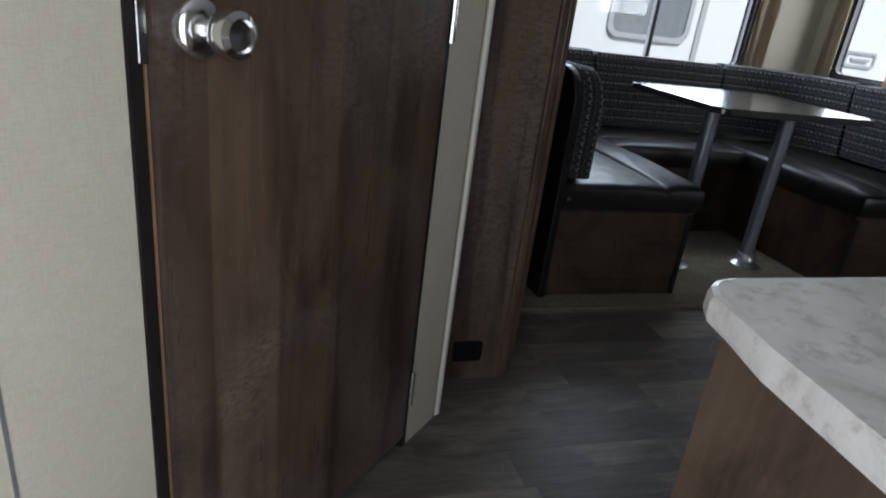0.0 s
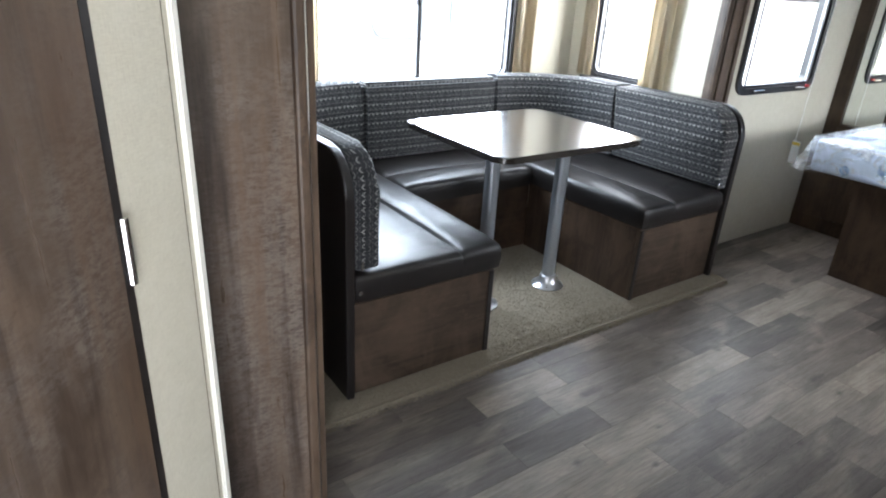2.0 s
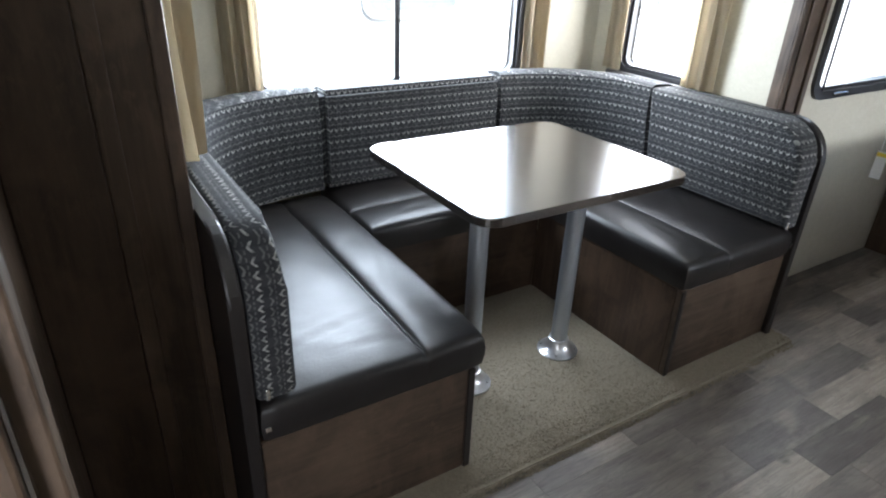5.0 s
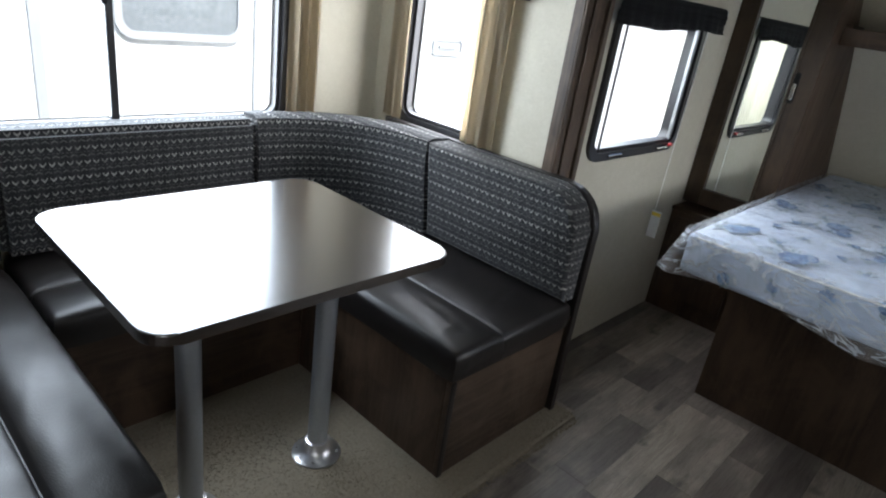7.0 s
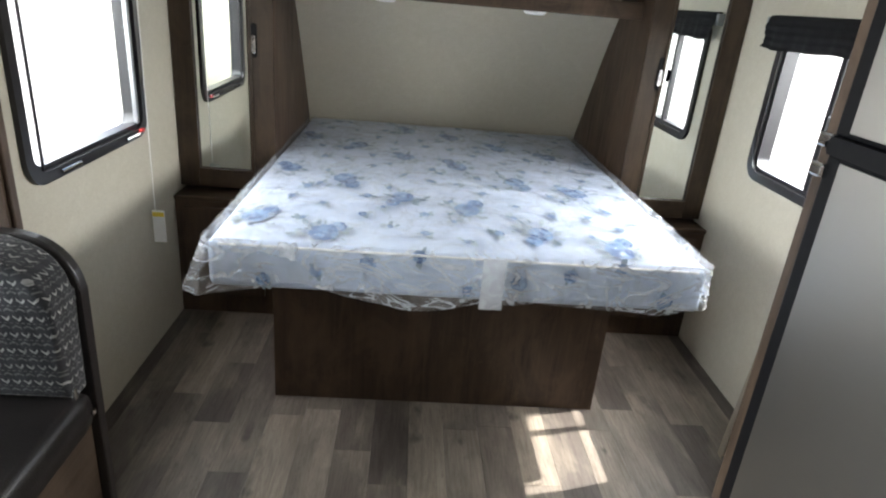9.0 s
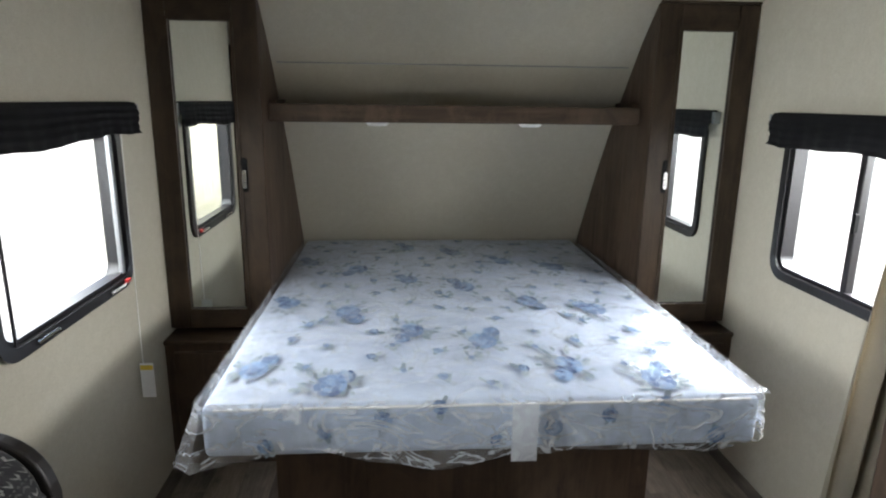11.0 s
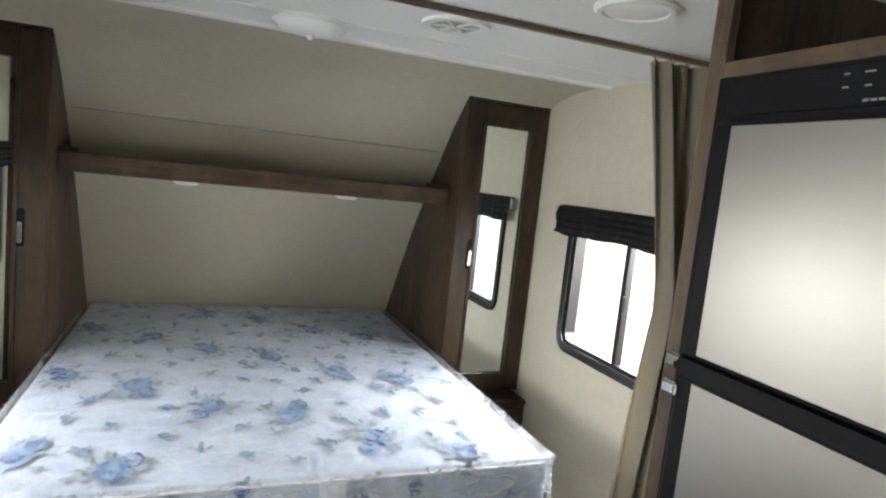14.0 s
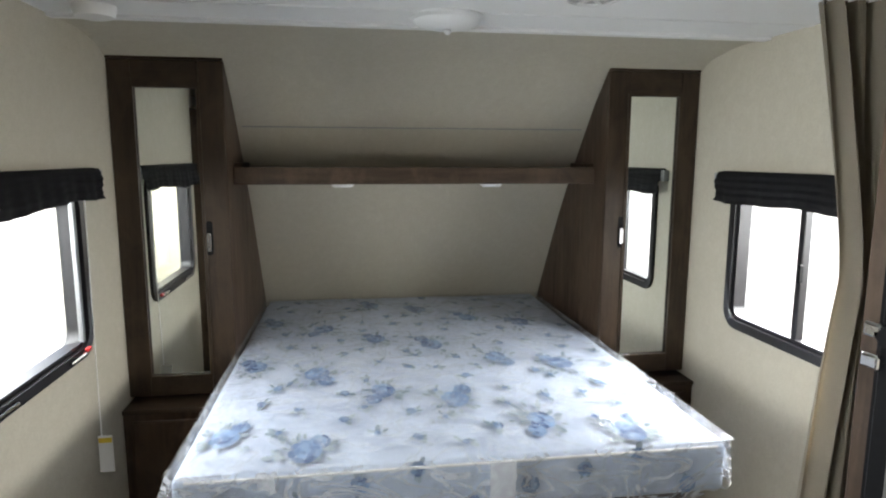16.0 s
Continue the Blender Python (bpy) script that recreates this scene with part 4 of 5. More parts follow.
seat(1.982, 2.728, 2.615, 3.08, True, 2.80, "black-brown vinyl seat cushion under the window", ((2.2, 2.7, 0.2, 0.1, 0.003),))


def uv_part(name, bm, uvf, parent, label=""):
    lay = bm.loops.layers.uv.new("uv")
    for f in bm.faces:
        for lp in f.loops:
            lp[lay].uv = uvf(lp.vert.co, f.normal)
    return part(name, bm, upholstery, parent, label, True)


BT = 0.838


def side_back(side):
    """Backrest along a slide-out end, rounded at its aisle end."""
    th = thing("back_cushion", "charcoal chevron-patterned back cushion with a rounded top corner", "cushion", (1.42 if side == 0 else 3.25, 2.25, 0.47), group="dinette back cushions")
    out = end_outline(1.935, 2.572, 0.476, BT, 0.12)

    def lift(a, b, d):
        lean = 0.055 * (b - 0.476) / 0.38 if side else 0.01 * (b - 0.476) / 0.38
        if side == 0:
            return (1.3965 + d * (0.092 - lean) / 0.1, a, b)
        return (3.3075 - d * (0.075 + lean) / 0.1, a, b)

    bm = prism(out, lift, 0.1, 0.018, 4)
    bm.normal_update()
    uv_part("padding", bm, lambda c, n: (c.z, c.x) if n.y < -0.35 else ((c.x + c.y, c.z) if abs(n.z) < 0.7 else (c.y, c.z + c.x)), th)
    part("zip_pull", box(1.417 if side == 0 else 3.228, 1.426 if side == 0 else 3.238, 1.925, 1.932, 0.478, 0.506, 0.002), chrome, th, "small steel zip pull")
    return th


side_back(0)
side_back(1)


def corner_back(side):
    th = thing("back_cushion", "curved charcoal chevron-patterned corner back cushion", "cushion", (1.5 if side == 0 else 3.2, 2.9, 0.47), group="dinette back cushions")
    n = 14
    if side == 0:
        p0, p1, c = Vector((1.480, 2.578)), Vector((1.968, 2.985)), Vector((1.50, 2.96))
        q0, q1, cc = Vector((1.37, 2.578)), Vector((1.968, 3.095)), Vector((1.37, 3.095))
    else:
        p0, p1, c = Vector((3.175, 2.578)), Vector((2.765, 2.985)), Vector((3.15, 2.96))
        q0, q1, cc = Vector((3.305, 2.578)), Vector((2.765, 3.095)), Vector((3.305, 3.095))

    def bez(a, m_, b, t):
        return a * (1 - t) ** 2 + m_ * 2 * t * (1 - t) + b * t * t

    bm = bmesh.new()
    zs = [0.476 + (BT - 0.476) * j / 6 for j in range(7)]
    cols = []
    for i in range(n + 1):
        t = i / n
        p, q = bez(p0, c, p1, t), bez(q0, cc, q1, t)
        away = (q - p).normalized()
        col = [bm.verts.new((*(p + away * (0.018 * ((j == 6) + 0.3 * (j == 5)) + (0.055 if side else 0.01) * (1 - j / 6) * (1 - t))), z)) for j, z in enumerate(zs)]
        col += [bm.verts.new((*(p + away * 0.045), BT + 0.010)), bm.verts.new((*q, BT + 0.004)), bm.verts.new((*q, 0.476))]
        cols.append(col)
    for a, b in zip(cols, cols[1:]):
        for j in range(len(a)):
            bm.faces.new((a[j], b[j], b[(j + 1) % len(a)], a[(j + 1) % len(a)]))
    bm.faces.new(cols[0])
    bm.faces.new(cols[-1][::-1])
    bm.normal_update()
    uv_part("padding", bm, lambda co, nn: (math.atan2(co.y - 2.5, co.x - 2.35) * 0.85, co.z) if abs(nn.z) < 0.7 else (math.atan2(co.y - 2.5, co.x - 2.35) * 0.85, co.z + 0.5 * abs(co.x - 2.35)), th)


corner_back(0)
corner_back(1)
th = thing("back_cushion", "long charcoal chevron-patterned back cushion below the window", "cushion", (2.35, 3.0, 0.47), group="dinette back cushions")
bm = prism([(2.975, 0.476), (2.985, BT), (3.095, BT), (3.095, 0.476)], lambda a, b, d: (1.974 + d, a, b), 0.785)
bmesh.ops.bevel(bm, geom=bm.edges[:], offset=0.02, segments=4, affect="EDGES")
bm.normal_update()
uv_part("padding", bm, lambda c, n: (c.x, c.z) if abs(n.z) < 0.7 else (c.x, c.z + c.y), th)

table = thing("dinette_table", "dark laminate dinette table on two metal pedestal legs", "table", (2.335, 2.29, FL))
part("tabletop", prism(rounded(1.962, 2.705, 1.965, 2.615, 0.055, 8), lambda a, b, d: (a, b, 0.726 + d), 0.025, 0.004), table_mat, table, "dark wood-grain laminate tabletop")
for lx in (2.152, 2.535):
    leg = part("leg", tube([(lx, 2.24, FL + 0.03), (lx, 2.24, 0.72)], 0.029, 24), alu, table, "satin aluminium tube", True)
    part("floor_socket", lathe([(0.072, 0), (0.072, 0.005), (0.066, 0.008), (0.05, 0.018), (0.040, 0.032), (0.036, 0.052), (0.030, 0.054)], Matrix.Translation((lx, 2.24, FL))), cast_alu, leg, "bright flanged floor socket", True)
    for k in range(4):
        w = radians(45 + 90 * k)
        part("screw", lathe([(0.005, 0.006), (0.004, 0.009)], Matrix.Translation((lx + 0.058 * math.cos(w), 2.24 + 0.058 * math.sin(w), FL + 0.004)), 8), chrome, leg)
    part("top_socket", lathe([(0.034, -0.03), (0.036, -0.02), (0.06, -0.004), (0.07, -0.0005)], Matrix.Translation((lx, 2.24, 0.726))), chrome, leg, smooth=True)

# ---- bed end ----
CX = 4.63
FLOOR_STEP = 4.545


def wardrobe(side):
    y0, y1 = ((1.78, LEFT - 0.002), (RIGHT + 0.002, 0.30))[side]
    inner, outer = (y0, y1) if side == 0 else (y1, y0)
    sgn = 1 if side == 0 else -1
    th = thing("wardrobe", "walnut bedside wardrobe with a mirrored door and lower cupboard", "wardrobe", (4.8, (y0 + y1) / 2, 0), group="bedside wardrobes")
    # side panel following the sloping wall
    pts = [(CX + 0.018, 0.535), (CX + 0.018, 1.808)] + [(x - 0.004, z - 0.004) for x, z in PROFILE if 0.5 < z < 1.805] + [(front_x(0.535) - 0.004, 0.535)]
    part("side_panel", prism(pts, lambda a, b, d: (a, inner + sgn * d, b), 0.018), wood_dark, th, "dark walnut side panel cut to the slope")
    wa, wb = (0.090, 0.078) if side == 0 else (0.078, 0.086)
    for nm, (a, b, c, d) in (("stile", (y0, y0 + wa, 0.55, 1.807)), ("stile", (y1 - wb, y1, 0.55, 1.807)), ("top_rail", (y0 + wa + 0.0005, y1 - wb - 0.0005, 1.715, 1.807)), ("bottom_rail", (y0 + wa + 0.0005, y1 - wb - 0.0005, 0.55, 0.625))):
        part(nm, box(CX, CX + 0.02, a, b, c, d, 0.004), wood_mid if nm == "stile" else wood_mid_y, th)
    ma, mb = y0 + wa, y1 - wb
    part("frame_bead", ring([(ma - 0.004, 0.620), (mb + 0.004, 0.620), (mb + 0.004, 1.721), (ma - 0.004, 1.721)], [(ma + 0.007, 0.631), (mb - 0.007, 0.631), (mb - 0.007, 1.710), (ma + 0.007, 1.710)], on_x(CX + 0.006, -1), 0.0, 0.012), wood_mid, th)
    part("mirror", box(CX + 0.010, CX + 0.015, ma - 0.003, mb + 0.003, 0.622, 1.718), mirror_mat, th, "tall mirror panel")
    hy = inner + sgn * 0.075
    part("handle", prism(rounded(hy - 0.008, hy + 0.008, 1.11, 1.18, 0.007), on_x(CX - 0.001, -1), 0.010, 0.003), chrome, th, "chrome recessed latch handle")
    part("handle_plate", prism(rounded(hy - 0.012, hy + 0.012, 1.095, 1.225, 0.010), on_x(CX, -1), 0.003, 0.001), black_plastic, th)
    part("ledge", box(FLOOR_STEP - 0.012, CX + 0.10, y0, y1, 0.516, 0.534, 0.004), wood_mid_y, th)
    part("lower_front", box(FLOOR_STEP, FLOOR_STEP + 0.018, y0, y1, 0.0, 0.515, 0.002), wood_dark, th)
    part("lower_door", box(FLOOR_STEP - 0.016, FLOOR_STEP - 0.001, y0 + 0.035, y1 - 0.035, 0.09, 0.49, 0.005), wood_dark, th)
    part("lower_side", box(FLOOR_STEP + 0.0185, 5.4, inner, inner + sgn * 0.018, 0, 0.515) if side == 0 else box(FLOOR_STEP + 0.0185, 5.4, inner - 0.018, inner, 0, 0.515), wood_dark, th)
    part("cap", box(CX - 0.006, CX + 0.03, y0, y1, 1.8075, 1.82, 0.003), wood_mid_y, th)


wardrobe(0)
wardrobe(1)

shelf = thing("overhead_shelf", "walnut shelf across the head of the bed", "shelf", (4.8, 1.04, 1.35))
part("fascia", box(4.735, 4.755, 0.302, 1.778, 1.355, 1.425, 0.006), wood_y, shelf)
part("board", box(4.7555, 5.045, 0.302, 1.778, 1.358, 1.375), wood_y, shelf)
for y in (0.302, 1.748):
    part("end_cleat", box(4.757, 4.96, y, y + 0.03, 1.3755, 1.44, 0.003), wood_dark, shelf)
for i, y in enumerate((1.36, 0.74)):
    sp = thing("reading_light", "small white puck light under the bed shelf", "lamp", (4.85, y, 1.35), group="bed reading lights")
    part("cover", lathe([(0.045, 0), (0.045, -0.008), (0.036, -0.016), (0.01, -0.018)], Matrix.Translation((4.79, y, 1.3575))), lamp_glass, sp, smooth=True)

bed = thing("bed_base", "walnut bed platform box", "bed", (4.7, 1.06, 0))
part("front_board", box(3.945, 3.963, 0.49, 1.65, 0.0, 0.55, 0.002), wood_dark, bed, "walnut front board")
for y in (0.49, 1.632):
    part("side_board", box(3.9635, 5.3, y, y + 0.018, 0, 0.55), wood_dark, bed)
part("platform", box(3.69, 5.44, 0.45, 1.70, 0.5505, 0.566), wood_dark_x, bed)


def mattress_bm():
    bm = bmesh.new()
    add_box(bm, 3.655, 5.505, 0.335, 1.765, 0.5665, 0.712)
    bmesh.ops.bevel(bm, geom=bm.edges[:], offset=0.03, segments=4, affect="EDGES", profile=0.6)
    bmesh.ops.subdivide_edges(bm, edges=[e for e in bm.edges if e.calc_length() > 0.25], cuts=20, use_grid_fill=True)
    for v in bm.verts:
        if v.co.z > 0.705:
            v.co.z += 0.004 * noise.noise(v.co * 5)
    return bm


mattress = thing("mattress", "pale blue floral mattress still in its plastic wrap", "mattress", (4.58, 1.05, 0.567))
part("ticking", mattress_bm(), ticking_mat, mattress, smooth=True)
part("edge_piping", tube([(3.652, 0.37, 0.702), (3.648, 0.7, 0.704), (3.648, 1.4, 0.704), (3.652, 1.73, 0.702)], 0.004, 8), white_plastic, mattress)


def petal_blob(bm, cx, cy, r, lobes, put, rot, squash=0.75, lift=0.0, long=1.0):
    n = 14
    vs = []
    for i in range(n):
        w = 2 * math.pi * i / n
        rr = r * (0.90 + 0.10 * math.cos(lobes * w + rot))
        x, y = rr * math.cos(w), rr * squash * math.sin(w)
        vs.append(bm.verts.new(put(cx + long * (x * math.cos(rot) - y * math.sin(rot)), cy + x * math.sin(rot) + y * math.cos(rot), lift)))
    bm.faces.new(vs)


rnd = random.Random(5)
blues, sages = bmesh.new(), bmesh.new()


def top_put(x, y, lift):
    return (x, y, 0.7180 + lift + 0.004 * noise.noise(Vector((x, y, 0.712)) * 5))


def front_put(u, v, lift):
    return (3.6525 - lift, u, v)


def rose(x, y, r, put):
    """Outer petals, then two tighter whorls on top of them."""
    w = rnd.uniform(0, 6)
    long = 1.5 if put is top_put else 1.0
    lift = 0.0004
    for count, at, size in ((7, 0.74, 0.42), (5, 0.42, 0.38), (3, 0.15, 0.26)):
        for k in range(count):
            a = w + at * 3 + k * 2 * math.pi / count
            lift += 0.00007
            petal_blob(blues, x + long * at * r * math.cos(a), y + at * r * math.sin(a), size * r * rnd.uniform(0.85, 1.1), 2, put, a + 1.57, 0.56, lift, long)


def sprig(x, y, s, put, count):
    for k in range(count):
        a = rnd.uniform(0, 6.28)
        d = rnd.uniform(0.3, 1.0) * s
        px, py = x + (1.25 if put is top_put else 0.55) * d * math.cos(a), y + 0.95 * d * math.sin(a)
        if put is top_put:
            px, py = min(max(px, 3.70), 5.46), min(max(py, 0.37), 1.73)
        petal_blob(sages, px, py, rnd.uniform(0.009, 0.018), 2, put, a, 0.5, 0.00005 * (k % 6), 1.6 if put is top_put else 1.0)


def bud(x, y, put, r=0.014):
    rose(x, y, r, put)
    sprig(x, y, 0.030, put, 5)


def motif(x, y, s, put):
    sprig(x, y, 0.105 * s, put, 26)
    rose(x, y, 0.046 * s, put)
    rose(x + rnd.choice((0.075, -0.075, 0.05)) * s, y + rnd.choice((-1, 1)) * 0.035 * s, 0.030 * s, put)


for col in range(7):
    for row in range(4):
        x = (3.85, 3.745, 3.562, 3.46)[col % 4] + row * 0.577
        y = 1.675 - col * 0.2195
        if 3.72 < x < 5.42 and y > 0.38:
            motif(x, y, 1.0 if col % 2 else 0.9, top_put)
        for k in range(5):
            px = x + 0.11 + 0.09 * k + rnd.uniform(-0.03, 0.03)
            py = y + (0.06, -0.07, 0.03, -0.09, 0.08)[k] + rnd.uniform(-0.03, 0.03)
            if 0.39 < py < 1.71 and 3.70 < px < 5.43:
                bud(px, py, top_put, 0.016 if k % 2 else 0.011)
for k in range(9):
    bud(0.45 + 0.145 * k, 0.650 + 0.032 * ((k * 3) % 4 - 1.5), front_put, (0.026, 0.018, 0.022)[k % 3])
tagged(part("printed_roses", blues, flower_blue, mattress, "blue printed roses"), kind="stuff")
tagged(part("printed_leaves", sages, flower_leaf, mattress, "grey-green printed leaves"), kind="stuff")


def wrap_bm():
    """Loose clear bag round the mattress: top sheet, then a flaring skirt in front and at the sides."""
    bm = bmesh.new()
    nu, nv = 180, 16
    # plan outline from the rear left round the front to the rear right
    def plan(u):
        s = u * 4.9
        x0, x1, y0, y1 = 3.648, 5.47, 0.332, 1.768
        if s < 1.7:
            return Vector((x1 - s * (x1 - x0) / 1.7, y1)), Vector((0, 1))
        if s < 3.2:
            return Vector((x0, y1 - (s - 1.7) / 1.5 * (y1 - y0))), Vector((-1, 0))
        return Vector((x0 + (s - 3.2) / 1.7 * (x1 - x0), y0)), Vector((0, -1))

    rows = []
    for i in range(nu + 1):
        u = i / nu
        p, nrm = plan(u)
        s = u * 4.9
        corner = math.exp(-((s - 1.7) / 0.10) ** 2) + math.exp(-((s - 3.2) / 0.10) ** 2)
        if corner > 0.05:
            c = Vector((3.648, 1.77 if s < 2.4 else 0.33))
            diag = (c - Vector((4.4, 1.05))).normalized()
            nrm = (nrm + diag * corner).normalized()
        row = []
        hang = 0.142 + (0.018 * corner if s < 2.4 else 0) + 0.006 * math.sin(s * 11) + 0.003 * math.sin(s * 27 + 1)
        hang += 0.045 * math.exp(-((s - 2.28) / 0.22) ** 2) + 0.012 * math.exp(-((s - 2.85) / 0.25) ** 2) - 0.03 * math.exp(-((s - 1.95) / 0.09) ** 2)
        for j in range(nv + 1):
            v = j / nv
            flare = (0.004 + 0.010 * v) + corner * (0.055 if s < 2.4 else 0.004) * v + v * (0.007 * math.sin(s * 17) + 0.003 * math.sin(s * 41 + 2))
            crease = 0.004 * noise.noise(Vector((s * 14, v * 5, 1.0)))
            q = p + nrm * (flare + crease)
            row.append(bm.verts.new((q.x, q.y, 0.728 - hang * v - 0.006 * (1 - v))))
        rows.append(row)
    for a, b in zip(rows, rows[1:]):
        for j in range(nv):
            bm.faces.new((a[j], b[j], b[j + 1], a[j + 1]))
    return bm


def wrap_top_bm():
    bm = bmesh.new()
    g = [[bm.verts.new((3.642 + 1.83 * i / 60, 0.324 + 1.452 * j / 50, 0.7225 + 0.005 * abs(noise.noise(Vector((i * 0.22, j * 0.25, 2)))))) for j in range(51)] for i in range(61)]
    for i in range(60):
        for j in range(50):
            bm.faces.new((g[i][j], g[i + 1][j], g[i + 1][j + 1], g[i][j + 1]))
    return bm


wrap = thing("plastic_wrap", "clear crinkled plastic bag round the mattress", "plastic wrap", (4.58, 1.05, 0.567))
part("top_film", wrap_top_bm(), film_mat, wrap, smooth=True)
part("skirt_film", wrap_bm(), skirt_mat, wrap, "loose hazy plastic skirt", True)
part("packing_tape", box(3.612, 3.614, 0.935, 1.0, 0.566, 0.722), tape_mat, wrap, "pale packing tape strip")

# ---- ceiling fittings ----
lamp1 = thing("ceiling_light", "round white ceiling light, switched off", "lamp", (4.08, 1.04, TOP), group="ceiling fittings")
part("base", lathe([(0.11, 0), (0.112, -0.006), (0.10, -0.012)], Matrix.Translation((4.08, 1.04, TOP))), white_plastic, lamp1, smooth=True)
part("cover", lathe([(0.10, -0.0125), (0.092, -0.022), (0.06, -0.032), (0.015, -0.036)], Matrix.Translation((4.08, 1.04, TOP))), lamp_glass, lamp1, smooth=True)
part("finial", lathe([(0.010, -0.036), (0.012, -0.042), (0.006, -0.05)], Matrix.Translation((4.08, 1.04, TOP)), 12), white_plastic, lamp1)
lamp2 = thing("ceiling_light", "round white ceiling light, switched off", "lamp", (3.36, 0.45, TOP), group="ceiling fittings")
part("base", lathe([(0.088, 0), (0.090, -0.006), (0.082, -0.013), (0.070, -0.013), (0.068, -0.009)], Matrix.Translation((3.36, 0.47, TOP))), white_plastic, lamp2, smooth=True)
part("cover", lathe([(0.067, -0.0085), (0.05, -0.0125), (0.015, -0.014)], Matrix.Translation((3.36, 0.47, TOP))), lamp_glass, lamp2, smooth=True)
vent = thing("ceiling_vent", "round white ceiling air vent", "vent", (3.79, 0.71, TOP), group="ceiling fittings")
vm = Matrix.Translation((3.79, 0.71, TOP))
bm = ring([(0.09 * math.cos(2 * math.pi * k / 32), 0.09 * math.sin(2 * math.pi * k / 32)) for k in range(32)], [(0.066 * math.cos(2 * math.pi * k / 32), 0.066 * math.sin(2 * math.pi * k / 32)) for k in range(32)], lambda a, b, d: (3.79 + a, 0.71 + b, TOP - d), 0.0, 0.009)
part("rim", bm, white_plastic, vent, smooth=True)
part("disc", lathe([(0.065, -0.001), (0.065, -0.003)], vm), plain("grey_vent_disc", (0.45, 0.46, 0.47), 0.5), vent)
for k in range(3):
    w = radians(20 + 60 * k)
    c, s_ = math.cos(w), math.sin(w)
    part("vane", prism([(-0.06 * c - 0.004 * s_, -0.06 * s_ + 0.004 * c), (-0.06 * c + 0.004 * s_, -0.06 * s_ - 0.004 * c), (0.06 * c + 0.004 * s_, 0.06 * s_ - 0.004 * c), (0.06 * c - 0.004 * s_, 0.06 * s_ + 0.004 * c)], lambda a, b, d: (3.79 + a, 0.71 + b, TOP - 0.004 - 0.0008 * k - d), 0.004), white_plastic, vent)
alarm = thing("smoke_alarm", "round white smoke alarm on the ceiling", "smoke alarm", (4.13, 2.0, TOP), group="ceiling fittings")
part("body", lathe([(0.056, 0), (0.056, -0.012), (0.05, -0.03), (0.03, -0.036), (0.005, -0.036)], Matrix.Translation((4.10, 2.01, TOP))), white_plastic, alarm, smooth=True)

# ---- galley ----
counter = thing("kitchen_counter", "galley counter with grey stone-pattern laminate top", "counter", (1.5, 0.15, 0))
part("worktop", prism([(2.36, RIGHT + 0.002), (2.36, 0.448), (0.772, 0.442), (0.752, 0.437), (0.740, 0.427), (0.730, 0.410), (0.718, 0.335), (0.711, 0.24), (0.707, 0.10), (0.705, RIGHT + 0.002)], lambda a, b, d: (a, b, 0.790 + d), 0.025, 0.006), stone, counter, "grey marbled laminate worktop")
part("end_panel", box(0.742, 0.773, RIGHT + 0.002, 0.40, 0.0, 0.7895), wood_up, counter, "walnut end panel")
part("front_panel", box(0.7735, 2.36, 0.38, 0.40, 0.09, 0.7895), wood_up, counter)
part("toe_kick", box(0.7735, 2.36, 0.33, 0.345, 0.0, 0.0895), dark_panel, counter)
for i in range(3):
    part("door", box(0.79 + i * 0.52, 1.29 + i * 0.52, 0.4005, 0.416, 0.12, 0.74, 0.005), wood_up, counter)
sink = thing("sink_cover", "pale grey sink cover panel set in the worktop", "sink cover", (1.1, 0.15, 0.815))
part("rim", ring(rounded(0.837, 1.35, 0.0, 0.380, 0.035, 8), rounded(0.840, 1.347, 0.003, 0.377, 0.032, 8), lambda a, b, d: (a, b, 0.815 + d), 0.0, 0.004), white_plastic, sink, smooth=True)
part("lid", prism(rounded(0.8405, 1.3465, 0.0035, 0.3765, 0.032, 8), lambda a, b, d: (a, b, 0.815 + d), 0.0025), stone, sink, "stone-pattern lid")

FX, FY = 3.055, 0.537
marking_mat = plain("pale_grey_print", (0.20, 0.20, 0.20), 0.6)
cab = thing("fridge_cabinet", "walnut tall cabinet surround with an open cubby above the fridge", "cabinet", (2.7, 0.25, 0))
part("end_panel", box(FX - 0.018, FX, RIGHT + 0.002, FY - 0.021, 0.0, TOP - 0.003), wood_up, cab)
part("far_panel", box(2.36, 2.378, RIGHT + 0.002, FY - 0.021, 0.0, TOP - 0.003), wood_up, cab)
part("stile", box(FX - 0.035, FX, FY - 0.02, FY, 0.0, TOP - 0.003, 0.003), wood_up, cab)
part("stile", box(2.36, 2.40, FY - 0.02, FY, 0.0, TOP - 0.003, 0.003), wood_up, cab)
part("rail", box(2.4005, FX - 0.0355, FY - 0.02, FY, 1.674, 1.700, 0.003), wood_x, cab)
part("rail", box(2.4005, FX - 0.0355, FY - 0.02, FY, 1.835, TOP - 0.003, 0.003), wood_x, cab)
# Cubby boards are black, holding the enclosed cubby's shade in their colour.
part("cubby_floor", box(2.3785, FX - 0.0185, 0.15, FY - 0.0205, 1.69, 1.70), dark_panel, cab)
part("cubby_back", box(2.3785, FX - 0.0185, 0.14, 0.149, 1.69, TOP - 0.003), dark_panel, cab)
part("cubby_divider", box(2.70, 2.716, 0.15, FY - 0.03, 1.7005, TOP - 0.003), dark_panel, cab)
part("lower_panel", box(2.4005, FX - 0.0355, FY - 0.02, FY - 0.004, 0.0, 0.37), wood_x, cab)
